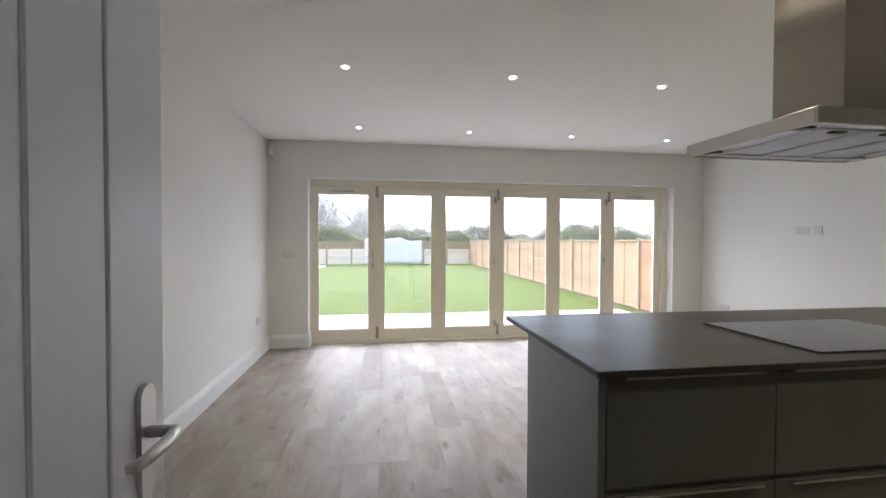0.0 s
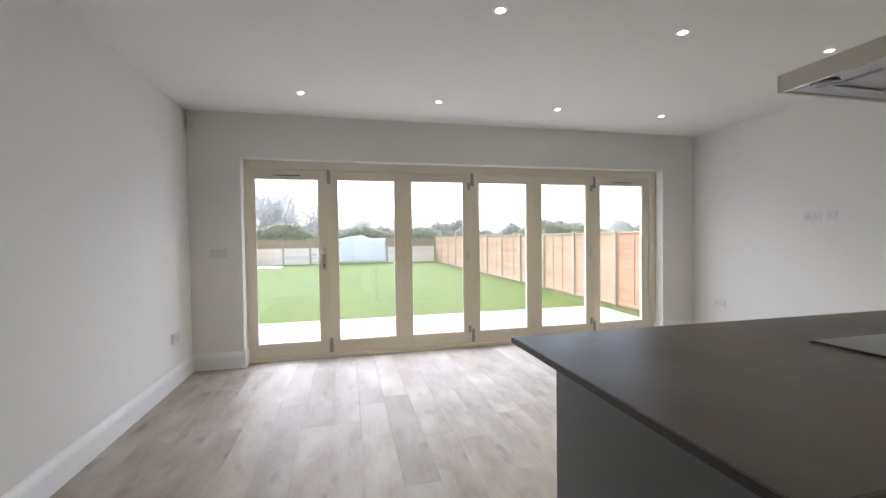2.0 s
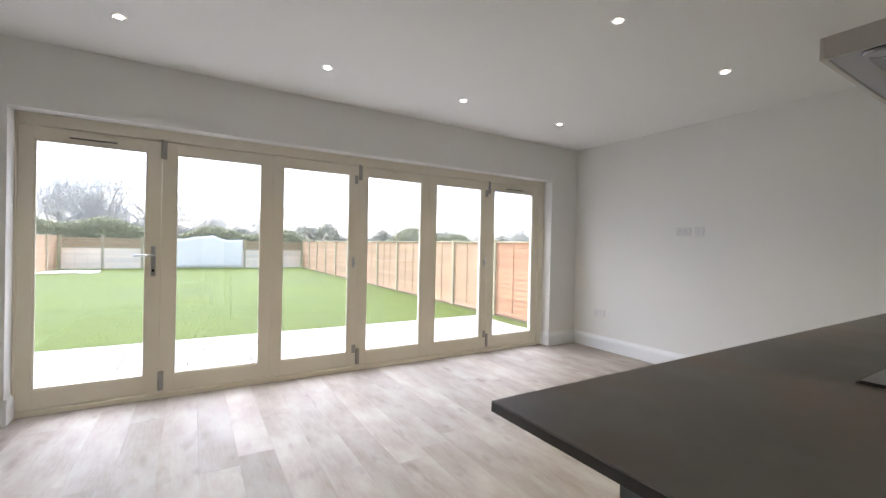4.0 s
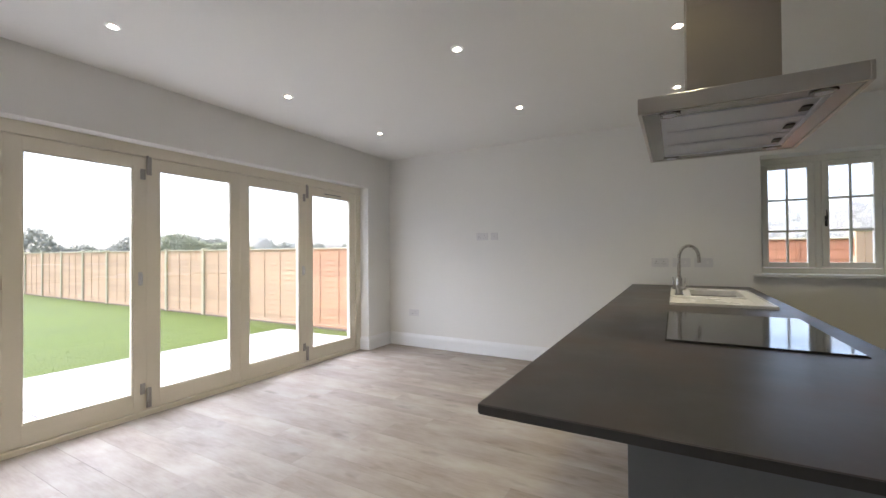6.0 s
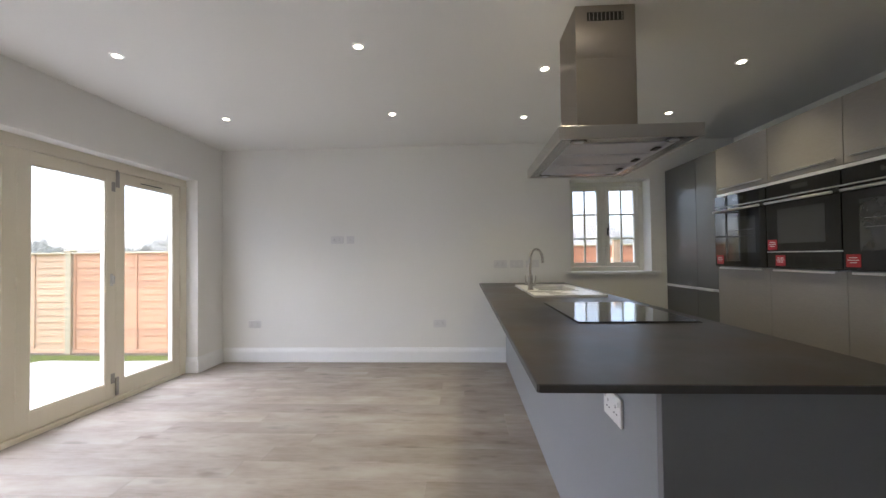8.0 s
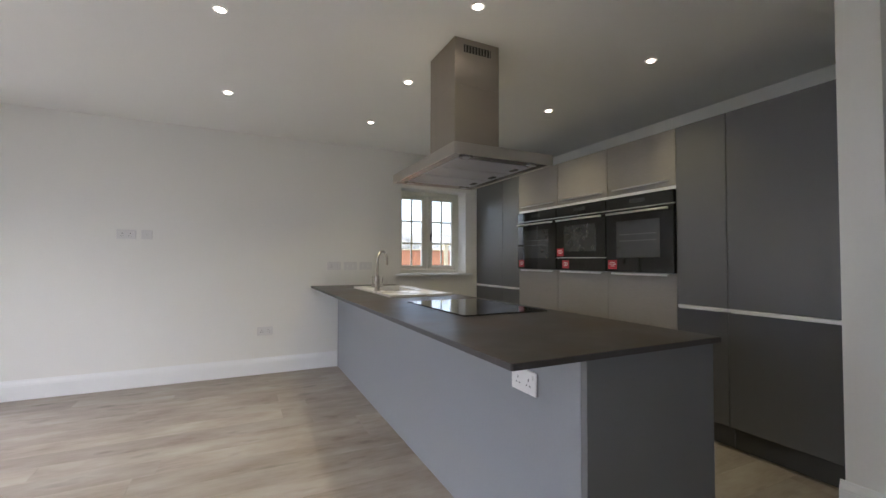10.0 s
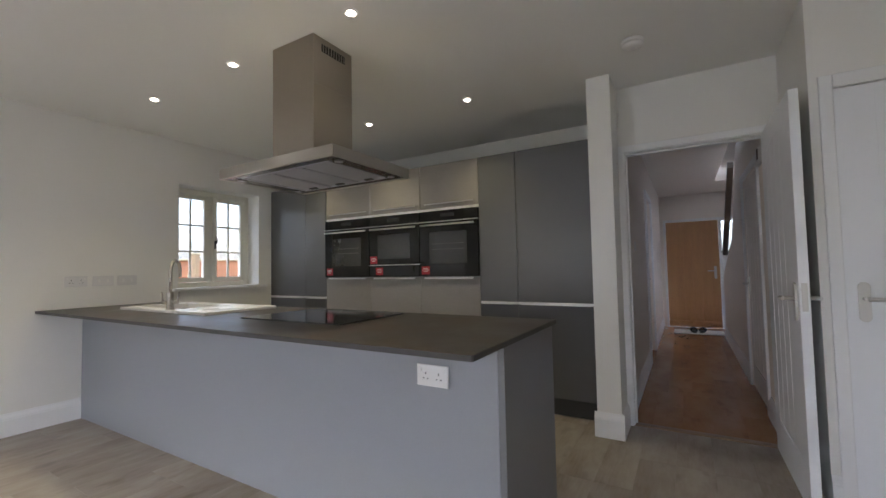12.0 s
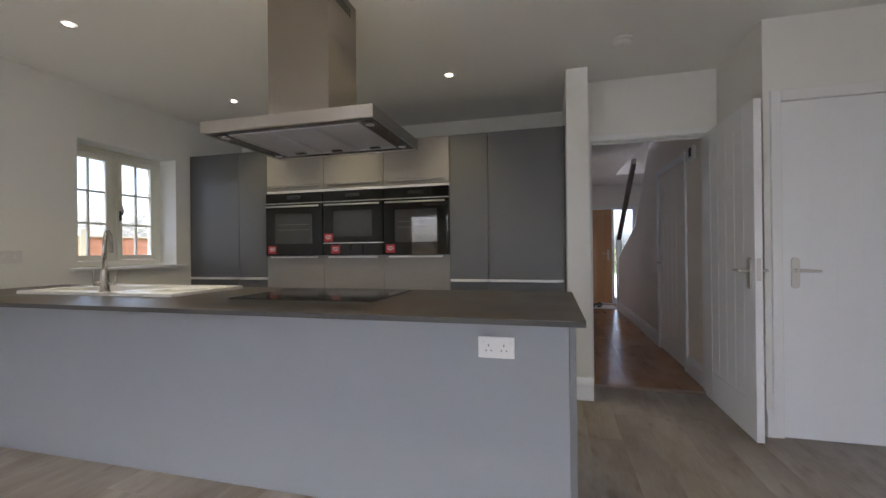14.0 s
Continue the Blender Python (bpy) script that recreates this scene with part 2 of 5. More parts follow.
M = dict(
    # White hall emulsion; the floor's warm bounce light is put into its colour.
    wall_hall=surface("white_emulsion_floor_bounce", (0.86, 0.8, 0.735), 0.62, 0.02, 0.6, 90, 0.05, 0.001),
    wall=surface("white_emulsion", (0.82, 0.811, 0.774), 0.62, 0.02, 0.6, 90, 0.05, 0.001),
    ceiling=surface("ceiling_emulsion", (0.84, 0.836, 0.802), 0.7, 0.018, 0.5, 70, 0.04, 0.001),
    gloss=surface("white_satinwood", (0.85, 0.855, 0.855), 0.32, 0.02, 1.5, 60, 0.03, 0.0008),
    door=surface("door_paint", (0.86, 0.875, 0.895), 0.34, 0.02, 1.2, 120, 0.06, 0.0006, stretch=(4, 4, 1)),
    # Hall doors' white paint, tinted for the same warm bounced light.
    door_bounce=surface("door_paint_floor_bounce", (0.87, 0.83, 0.785), 0.34, 0.02, 1.2, 120, 0.06, 0.0006, stretch=(4, 4, 1)),
    cream_pale=surface("pale_cream_joinery", (0.8, 0.785, 0.69), 0.4, 0.02, 1.5, 70, 0.04, 0.0008),
    plate=surface("grey_white_plate", (0.72, 0.71, 0.7), 0.3, 0.02, 3, 100, 0.01),
    hinge=surface("hinge_metal", (0.4, 0.375, 0.34), 0.4, 0.05, 6, 90, 0.02, metal=0.5),
    cream=surface("cream_joinery", (0.79, 0.735, 0.6), 0.38, 0.03, 1.5, 70, 0.04, 0.0008),
    unit=surface("anthracite_matt", (0.125, 0.126, 0.131), 0.31, 0.05, 1.2, 160, 0.03, 0.0004),
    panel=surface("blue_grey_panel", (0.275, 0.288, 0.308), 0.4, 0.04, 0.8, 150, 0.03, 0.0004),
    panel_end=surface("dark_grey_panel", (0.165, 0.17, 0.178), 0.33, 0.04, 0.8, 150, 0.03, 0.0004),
    pale_unit=surface("pale_grey_oak_front", (0.295, 0.275, 0.255), 0.5, 0.1, 1.6, 30, 0.12, 0.0008, stretch=(1, 1, 5)),
    worktop=slate("slate_laminate"),
    carcass=surface("carcass_grey", (0.3, 0.3, 0.31), 0.5, 0.03, 1, 80, 0.02),
    plinth=surface("plinth_dark", (0.07, 0.072, 0.076), 0.45, 0.04, 1, 80, 0.02),
    steel=brushed("brushed_steel", (0.4, 0.36, 0.31), 0.42, (60, 60, 1.2), 0.8),
    steel_h=brushed("brushed_steel_band", (0.56, 0.53, 0.49), 0.3, (1.2, 1.2, 60), 0.75, 0.25),
    worktop_edge=surface("worktop_edge_band", (0.05, 0.047, 0.047), 0.45, 0.15, 3, 40, 0.05),
    hood_under=surface("hood_underside", (0.36, 0.355, 0.38), 0.26, 0.06, 4, 90, 0.03, metal=1.0),
    chrome=brushed("satin_nickel", (0.68, 0.67, 0.65), 0.34, (10, 10, 10), 0.2),
    tap_steel=brushed("brushed_tap_steel", (0.5, 0.475, 0.45), 0.28, (10, 10, 10), 0.2),
    alu=surface("aluminium_rail", (0.82, 0.82, 0.82), 0.35, 0.03, 3, 90, 0.02, metal=0.45),
    mesh=surface("filter_mesh", (0.58, 0.585, 0.64), 0.4, 0.1, 6, 180, 0.3, 0.002, metal=0.3),
    black=surface("black_glass", (0.006, 0.006, 0.007), 0.04, 0.1, 1, 10, 0),
    hob=surface("hob_glass", (0.045, 0.045, 0.046), 0.09, 0.1, 1, 10, 0, spec=0.8),
    oven_in=surface("oven_window", (0.035, 0.036, 0.037), 0.03, 0.2, 2, 20, 0, spec=1.0),
    oven_shelf=surface("oven_shelf", (0.1, 0.1, 0.1), 0.4, 0.1, 3, 90, 0),
    dark=surface("black_plastic", (0.018, 0.018, 0.018), 0.5, 0.1, 3, 90, 0.05),
    sink=surface("composite_sink_white", (0.72, 0.715, 0.72), 0.28, 0.02, 3, 200, 0.03, 0.0004),
    plastic=surface("white_plastic", (0.78, 0.77, 0.75), 0.35, 0.02, 3, 100, 0.01),
    red=surface("red_label_card", (0.4, 0.022, 0.035), 0.45, 0.06, 8, 60, 0.02),
    oak=surface("oak_front_door", (0.46, 0.235, 0.09), 0.42, 0.16, 1.4, 20, 0.12, 0.001, stretch=(9, 9, 0.9), tint=(0.55, 0.3, 0.125)),
    rail=surface("dark_oak_handrail", (0.05, 0.032, 0.02), 0.35, 0.15, 3, 30, 0.08, stretch=(1, 3, 1)),
    fence=surface("larch_lap_slats", (0.52, 0.33, 0.185), 0.75, 0.12, 1.2, 18, 0.35, 0.004, stretch=(1, 1, 6), tint=(0.6, 0.405, 0.24), per_object=0.08),
    fence_orange=surface("orange_lap_slats", (0.5, 0.26, 0.13), 0.75, 0.12, 1.2, 18, 0.35, 0.004, stretch=(1, 1, 6), tint=(0.58, 0.34, 0.19), per_object=0.08),
    # Pale slats, whitened further in the base colour for the overexposed far end.
    fence_pale=surface("pale_lap_slats_overexposed", (0.97, 0.79, 0.61), 0.75, 0.1, 1.2, 18, 0.35, 0.004, stretch=(1, 1, 6), per_object=0.08),
    fence_red=surface("red_brown_lap_slats", (0.46, 0.2, 0.1), 0.75, 0.16, 1.2, 18, 0.35, 0.004, stretch=(1, 1, 6), per_object=0.14),
    post=surface("fence_post_timber", (0.5, 0.425, 0.27), 0.75, 0.12, 1.5, 26, 0.3, 0.003, stretch=(6, 6, 1), per_object=0.1),
    tarp=surface("white_sheeting", (0.96, 0.88, 0.77), 0.45, 0.03, 1.2, 8, 0.5, 0.03),
    slab=surface("pale_sandstone", (0.36, 0.34, 0.31), 0.7, 0.08, 1.5, 24, 0.35, 0.004, per_object=0.1),
    gravel=surface("pale_gravel", (0.5, 0.47, 0.42), 0.9, 0.12, 0.8, 90, 0.6, 0.01),
    grout=surface("mortar_joint", (0.2, 0.19, 0.17), 0.85, 0.1, 3, 60, 0.3),
    lawn=surface("lawn", (0.078, 0.104, 0.016), 0.9, 0.2, 0.35, 30, 0.8, 0.02, tint=(0.102, 0.128, 0.021), spec=0.2),
    blade=surface("grass_blade", (0.074, 0.107, 0.018), 0.9, 0.12, 0.5, 12, 0, tint=(0.092, 0.127, 0.022), spec=0.2),
    soil=surface("bare_soil", (0.12, 0.085, 0.055), 0.95, 0.2, 2, 50, 0.6, 0.02),
    # Far paler than bark: distance haze and overexposure painted into the base colour.
    bark_hazed=surface("hazed_winter_bark", (0.58, 0.54, 0.49), 0.9, 0.2, 2, 30, 0.4, 0.01),
    # Leaf colours lifted to paint in haze, the far woods paler and greyer.
    hedge=leafy("hazed_hedge_leaves", (0.29, 0.3, 0.19), (0.38, 0.37, 0.26)),
    hedge_far_hazed=leafy("hazed_far_wood", (0.36, 0.35, 0.28), (0.45, 0.43, 0.36)),
    brick=surface("outer_brick", (0.33, 0.16, 0.1), 0.85, 0.2, 1, 30, 0.4, 0.004),
    mat_fibre=surface("door_mat_fibre", (0.74, 0.72, 0.68), 0.95, 0.1, 5, 200, 0.6, 0.004),
    shoe=surface("black_sandal", (0.015, 0.014, 0.014), 0.5, 0.2, 8, 60, 0.1),
    floor=wood_floor("washed_oak", (0.19, 0.15, 0.122), (0.29, 0.25, 0.218), (0.385, 0.357, 0.332), 1.0, (0.62, 0.5)),
    hallfloor=wood_floor("warm_oak", (0.27, 0.13, 0.055), (0.39, 0.2, 0.09), (0.48, 0.27, 0.14), 1.0, (0.27, 0.19)),
    sub=surface("floor_gap", (0.17, 0.14, 0.12), 0.9, 0.1),
    strip=surface("threshold_oak", (0.3, 0.2, 0.12), 0.4, 0.1, 3, 40, 0.1, stretch=(1, 8, 1)),
    glass=glass("clear_glass"),
    lamp=glow("led_face", (1.0, 0.82, 0.6), LAMP),
    led=glow("panel_led", (0.7, 0.85, 1.0), 1.5),
)


# ---------------------------------------------------------------- mesh helpers
def box(bm, x0, y0, z0, x1, y1, z1, bev=0.0, seg=1):
    r = bmesh.ops.create_cube(bm, size=1.0)
    vs = r["verts"]
    bmesh.ops.scale(bm, vec=(abs(x1 - x0), abs(y1 - y0), abs(z1 - z0)), verts=vs)
    bmesh.ops.translate(bm, vec=((x0 + x1) / 2, (y0 + y1) / 2, (z0 + z1) / 2), verts=vs)
    if bev:
        es = {e for v in vs for e in v.link_edges}
        bmesh.ops.bevel(bm, geom=list(es), offset=bev, segments=seg, affect="EDGES", profile=0.5)
    return bm


def boxes(*specs, bev=0.0, seg=1):
    bm = bmesh.new()
    for s in specs:
        box(bm, *s, bev=bev, seg=seg)
    return bm


def tube(bm, pts, r, seg=10, caps=True):
    """A round tube along pts; r may be one radius or one a point."""
    pts = [Vector(p) for p in pts]
    rs = r if isinstance(r, (list, tuple)) else [r] * len(pts)
    rings, up = [], None
    for i, p in enumerate(pts):
        d = (pts[min(i + 1, len(pts) - 1)] - pts[max(i - 1, 0)]).normalized()
        if up is None:
            up = d.orthogonal().normalized()
        up = (up - d * up.dot(d)).normalized()
        side = d.cross(up)
        rings.append([bm.verts.new(p + (up * math.cos(a) + side * math.sin(a)) * rs[i]) for a in (2 * math.pi * k / seg for k in range(seg))])
    for a, b in zip(rings, rings[1:]):
        for k in range(seg):
            f = bm.faces.new((a[k], a[(k + 1) % seg], b[(k + 1) % seg], b[k]))
            f.smooth = True
    if caps:
        bm.faces.new(rings[0][::-1])
        bm.faces.new(rings[-1])
    return bm


def lathe(bm, profile, m=Matrix(), seg=20):
    """A body of revolution about z; profile of (radius, z)."""
    rings = []
    for r, z in profile:
        rings.append([bm.verts.new(m @ Vector((r * math.cos(a), r * math.sin(a), z))) for a in (2 * math.pi * k / seg for k in range(seg))])
    for a, b in zip(rings, rings[1:]):
        for k in range(seg):
            f = bm.faces.new((a[k], a[(k + 1) % seg], b[(k + 1) % seg], b[k]))
            f.smooth = True
    bm.faces.new(rings[0][::-1])
    bm.faces.new(rings[-1])
    return bm


def prism(bm, poly, axis_from, axis_to):
    """Extrudes a polygon: poly lies at axis_from, a copy of it shifted by axis_to - axis_from."""
    d = Vector(axis_to) - Vector(axis_from)
    a = [bm.verts.new(Vector(p)) for p in poly]
    b = [bm.verts.new(Vector(p) + d) for p in poly]
    bm.faces.new(a)
    bm.faces.new(b[::-1])
    for i in range(len(a)):
        j = (i + 1) % len(a)
        bm.faces.new((a[j], a[i], b[i], b[j]))
    return bm


def holed_slab(xs, ys, z0, z1, bev):
    """One slab with a square hole in the middle cell of its three by three grid."""
    bm = bmesh.new()
    v = {(i, j, k): bm.verts.new((xs[i], ys[j], z)) for i in range(4) for j in range(4) for k, z in enumerate((z0, z1))}
    cells = [(i, j) for i in range(3) for j in range(3) if (i, j) != (1, 1)]
    for i, j in cells:
        for k in (0, 1):
            bm.faces.new([v[p, q, k] for p, q in ((i, j), (i + 1, j), (i + 1, j + 1), (i, j + 1))])
        for (p, q), a, b in (((i - 1, j), (i, j), (i, j + 1)), ((i + 1, j), (i + 1, j), (i + 1, j + 1)), ((i, j - 1), (i, j), (i + 1, j)), ((i, j + 1), (i, j + 1), (i + 1, j + 1))):
            if (p, q) not in cells:
                bm.faces.new((v[*a, 0], v[*b, 0], v[*b, 1], v[*a, 1]))
    bmesh.ops.recalc_face_normals(bm, faces=bm.faces)
    sharp = [e for e in bm.edges if len(e.link_faces) == 2 and e.calc_face_angle(0) > 1 and not all(xs[0] < w.co.x < xs[3] and ys[0] < w.co.y < ys[3] for w in e.verts)]
    bmesh.ops.bevel(bm, geom=sharp, offset=bev, segments=2, affect="EDGES", profile=0.5)
    return bm


def under(ob, parent):
    """Makes a thing a part of another."""
    for key in ("category", "group"):
        if key in ob:
            del ob[key]
    ob.parent = parent
    return ob


def to_mesh(name, bm, material):
    bmesh.ops.recalc_face_normals(bm, faces=bm.faces)
    me = bpy.data.meshes.new(name)
    bm.to_mesh(me)
    bm.free()
    me.materials.append(M[material] if isinstance(material, str) else material)
    return me


def part(name, bm, material, parent=None, label="", kind=""):
    ob = new(name, to_mesh(name, bm, material))
    ob.parent = parent
    return tagged(ob, label=label, kind=kind)


def thing(name, label, category, group="", kind="", at=(0, 0, 0), rz=0):
    ob = new(name)
    ob.empty_display_size = 0.1
    ob.matrix_basis = pose(*at, 0, 0, rz)
    return tagged(ob, label, category, group, kind)


def setting(name, bm, material, label):
    return tagged(new(name, to_mesh(name, bm, material)), label, name.split("_")[0], "", "structure")


# ---------------------------------------------------------------- large structure
TH, THN = 0.28, 0.23
setting("wall_west", boxes((XW - TH, 2.62, 0, XW, YN + THN, ZC)), "wall", "smooth white painted plaster wall")
setting("wall_north", boxes((XW, YN, 0, BX0, YN + THN, ZC), (BX1, YN, 0, XE, YN + THN, ZC), (BX0, YN, BZ, BX1, YN + THN, ZC)), "wall", "white plaster wall round the wide folding garden doors")
setting("wall_east", boxes((XE, YS - TH, 0, XE + TH, WY0, ZC), (XE, WY1, 0, XE + TH, YN + THN, ZC), (XE, WY0, 0, XE + TH, WY1, WZ0), (XE, WY0, WZ1, XE + TH, WY1, ZC)), "wall", "white plaster wall with a small cottage window")
setting("wall_south", boxes((0.785, YS - 0.1, 0, XE, YS, ZC)), "wall", "cream-white plaster wall behind the tall kitchen units")
setting("wall_pier", boxes((0.63, 1.81, 0, 0.785, 2.24, ZC), (0.7205, 1.155, 0, 0.7845, 1.81, ZC)), "wall", "narrow white plaster pier between units and hall doorway")
setting("wall_doorway", boxes((-0.32, 1.81, DZ + 0.03, 0.63, YD, ZC), (DX1 + 0.03, 1.81, 0, 0.63, YD, DZ + 0.03)), "wall", "white plaster wall over the hall doorway")
setting("wall_cupboard", boxes((-0.37, 1.81, 0, -0.32, 2.56, ZC), (-0.40, 2.56, 0, -0.32, 2.62, 1.979)), "wall", "white plaster wall of the cupboard beside the hall door")
setting("wall_over_cupboard", boxes((XW, 2.56, 1.979, -0.32, 2.62, ZC)), "wall", "white plaster wall over the cupboard door")
setting("wall_cupboard_back", boxes((XW, 1.7, 0, XW + 0.02, 2.56, ZC), (XW + 0.02, 1.71, 0, -0.37, 1.81, ZC)), "wall", "plain plaster inside the cupboard")
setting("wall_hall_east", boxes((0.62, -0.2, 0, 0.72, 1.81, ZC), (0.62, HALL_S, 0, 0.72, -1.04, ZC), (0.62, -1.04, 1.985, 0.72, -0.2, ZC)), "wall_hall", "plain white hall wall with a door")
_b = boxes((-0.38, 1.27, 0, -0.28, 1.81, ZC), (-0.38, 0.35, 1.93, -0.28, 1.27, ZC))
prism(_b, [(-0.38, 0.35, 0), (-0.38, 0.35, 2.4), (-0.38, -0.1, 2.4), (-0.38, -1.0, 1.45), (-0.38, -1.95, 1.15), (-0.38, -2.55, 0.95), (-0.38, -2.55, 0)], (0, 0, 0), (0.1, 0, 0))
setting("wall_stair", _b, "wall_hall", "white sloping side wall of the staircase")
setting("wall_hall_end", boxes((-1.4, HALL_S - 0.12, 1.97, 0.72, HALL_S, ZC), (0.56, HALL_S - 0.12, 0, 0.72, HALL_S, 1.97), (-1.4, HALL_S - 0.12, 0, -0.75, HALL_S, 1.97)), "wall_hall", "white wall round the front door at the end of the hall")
# Unseen upstairs: west opening added to brighten the hall, partition added to block its light.
setting("wall_stair_far", boxes((-1.4, -2.38, ZC + 0.1, -0.21, -2.3, 4.6), (-1.4, HALL_S, 0, -1.3, 1.71, 2.7), (-1.4, HALL_S, 4.5, -1.3, 1.71, 4.6), (-1.4, HALL_S, 2.7, -1.3, -0.75, 4.5), (-1.4, 1.6, 2.7, -1.3, 1.71, 4.5), (-1.3, -0.9, 2.75, -0.29, -0.8, 4.6), (-1.3, 1.71, ZC, 0.72, 1.81, 4.6), (-0.29, -2.8, ZC + 0.16, -0.21, 1.71, 4.6)), "wall_hall", "plain white wall beyond the stairs, with an unseen added light opening and screen")
setting("ceiling", boxes((XW - TH, YS - TH, ZC, XE + TH, YN + THN, ZC + 0.16)), "ceiling", "smooth white plaster ceiling with recessed downlights")
setting("ceiling_hall", boxes((-0.21, HALL_S - 0.12, ZC - 0.06, 0.72, 1.81, ZC + 0.1), (-1.4, HALL_S - 0.12, ZC - 0.06, -0.21, -2.3, ZC + 0.1), (-1.4, -2.3, 4.6, -0.21, 1.81, 4.7)), "wall_hall", "white plaster hall ceiling with the stairwell opening")
floor = setting("floor", boxes((XW - TH, YS - TH, -0.2, XE + TH, YN + 0.12, -0.012)), "sub", "whitewashed oak plank floor laid lengthways")
floor_hall = setting("floor_hall", boxes((-1.4, HALL_S - 0.12, -0.2, 0.72, YS - TH - 0.002, -0.013)), "sub", "warm brown oak plank hall floor")

SKIRT = [(0, 0), (0.018, 0), (0.018, 0.118), (0.0155, 0.124), (0.0155, 0.13), (0.011, 0.142), (0.006, 0.153), (0.0035, 0.165), (0, 0.165)]


def skirting(name, x0, y0, x1, y1, nx, ny):
    """A moulded skirting board along a wall face; (nx, ny) points into the room."""
    bm = bmesh.new()
    prism(bm, [(x0 + nx * d, y0 + ny * d, z + 0.001) for d, z in SKIRT], (x0, y0, 0), (x1, y1, 0))
    return setting(name, bm, "gloss", "white moulded skirting board")


skirting("baseboard_west", XW, 2.64, XW, YN, 1, 0)
skirting("baseboard_north", XW + 0.018, YN, BX0 + 0.018, YN, 0, -1)
skirting("baseboard_reveal", BX0, YN, BX0, YN + 0.124, 1, 0)
skirting("baseboard_north", BX1 - 0.018, YN, XE - 0.018, YN, 0, -1)
skirting("baseboard_reveal", BX1, YN, BX1, YN + 0.124, -1, 0)
skirting("baseboard_east", XE, PY1 + 0.002, XE, YN - 0.018, -1, 0)
skirting("baseboard_pier", 0.612, 2.24, 0.803, 2.24, 0, 1)
skirting("baseboard_pier", 0.63, YD + 0.016, 0.63, 2.24, -1, 0)
skirting("baseboard_pier", 0.785, 2.02, 0.785, 2.24, 1, 0)
skirting("baseboard_cupboard", -0.355, 2.62, -0.32, 2.62, 0, 1)
skirting("baseboard_hall", 0.62, -0.13, 0.62, 1.79, -1, 0)
skirting("baseboard_hall", 0.62, -3.5, 0.62, -1.11, -1, 0)
skirting("baseboard_stair", -0.28, -2.55, -0.28, 0.28, 1, 0)
skirting("baseboard_stair", -0.28, 1.34, -0.28, 1.79, 1, 0)


def trim_set(name, pieces, label, material="gloss"):
    return setting(name, boxes(*pieces, bev=0.004, seg=2), material, label)


# hall doorway lining and architrave
trim_set("trim_doorway", [
    (DX1, 1.80, 0, DX1 + 0.03, YD + 0.004, DZ + 0.028), (DX0 - 0.033, 1.80, 0, DX0 - 0.004, YD + 0.004, DZ + 0.028), (DX0 - 0.033, 1.80, DZ, DX1 + 0.03, YD + 0.003, DZ + 0.028),
    (DX1 + 0.006, YD, 0, DX1 + 0.045, YD + 0.016, DZ + 0.03), (DX0 - 0.04, YD, DZ + 0.006, DX1 + 0.045, YD + 0.016, DZ + 0.052),
    (DX1 - 0.012, 1.85, 0, DX1 + 0.001, 1.88, DZ), (DX0, 1.85, DZ - 0.012, DX1, 1.88, DZ + 0.001)], "white painted door lining and architrave")
trim_set("trim_cupboard", [
    (-0.407, 2.617, 0, -0.355, 2.635, 2.045), (XW, 2.617, 1.979, -0.407, 2.635, 2.045)], "white painted architrave round the cupboard door")
trim_set("trim_hall", [
    (0.6, -0.205, 0, 0.622, -0.14, 2.045), (0.6, -1.1, 0, 0.622, -1.035, 2.045), (0.6, -1.035, 1.98, 0.622, -0.205, 2.045),
    (-0.282, 0.285, 0, -0.262, 0.35, 1.99), (-0.282, 1.27, 0, -0.262, 1.335, 1.99), (-0.282, 0.35, 1.93, -0.262, 1.27, 1.99)], "white painted architraves in the hall")
trim_set("trim_threshold", [(DX0, 1.86, -0.011, DX1, 1.925, 0.006)], "oak threshold strip between kitchen and hall", "strip")


# ---------------------------------------------------------------- doors
def lever(parent, x, z, side, toward, name="door_handle"):
    """Lever on a long rounded plate, on the face at y = side * 0.02 of a leaf; the lever points along toward * x."""
    h = new(name)
    h.parent = parent
    y = side * 0.02
    bm = bmesh.new()
    rim = [(x + 0.021 * math.cos(a), y, z + (0.055 if math.sin(a) > 0 else -0.085) + 0.021 * math.sin(a)) for a in (math.pi * (k + 0.5) / 10 for k in range(20))]
    prism(bm, rim, (0, 0, 0), (0, side * 0.008, 0))
    part("back_plate", bm, "chrome", h)
    bm = bmesh.new()
    tube(bm, [(x, y + side * 0.004, z), (x, y + side * 0.045, z)], 0.0095, 12)
    tube(bm, [(x, y + side * 0.048, z), (x + toward * 0.03, y + side * 0.052, z), (x + toward * 0.08, y + side * 0.05, z - 0.002), (x + toward * 0.102, y + side * 0.045, z - 0.003), (x + toward * 0.11, y + side * 0.036, z - 0.003)], [0.0095, 0.0095, 0.0088, 0.0085, 0.006], 12)
    part("lever", bm, "chrome", h, "satin nickel lever")
    return h


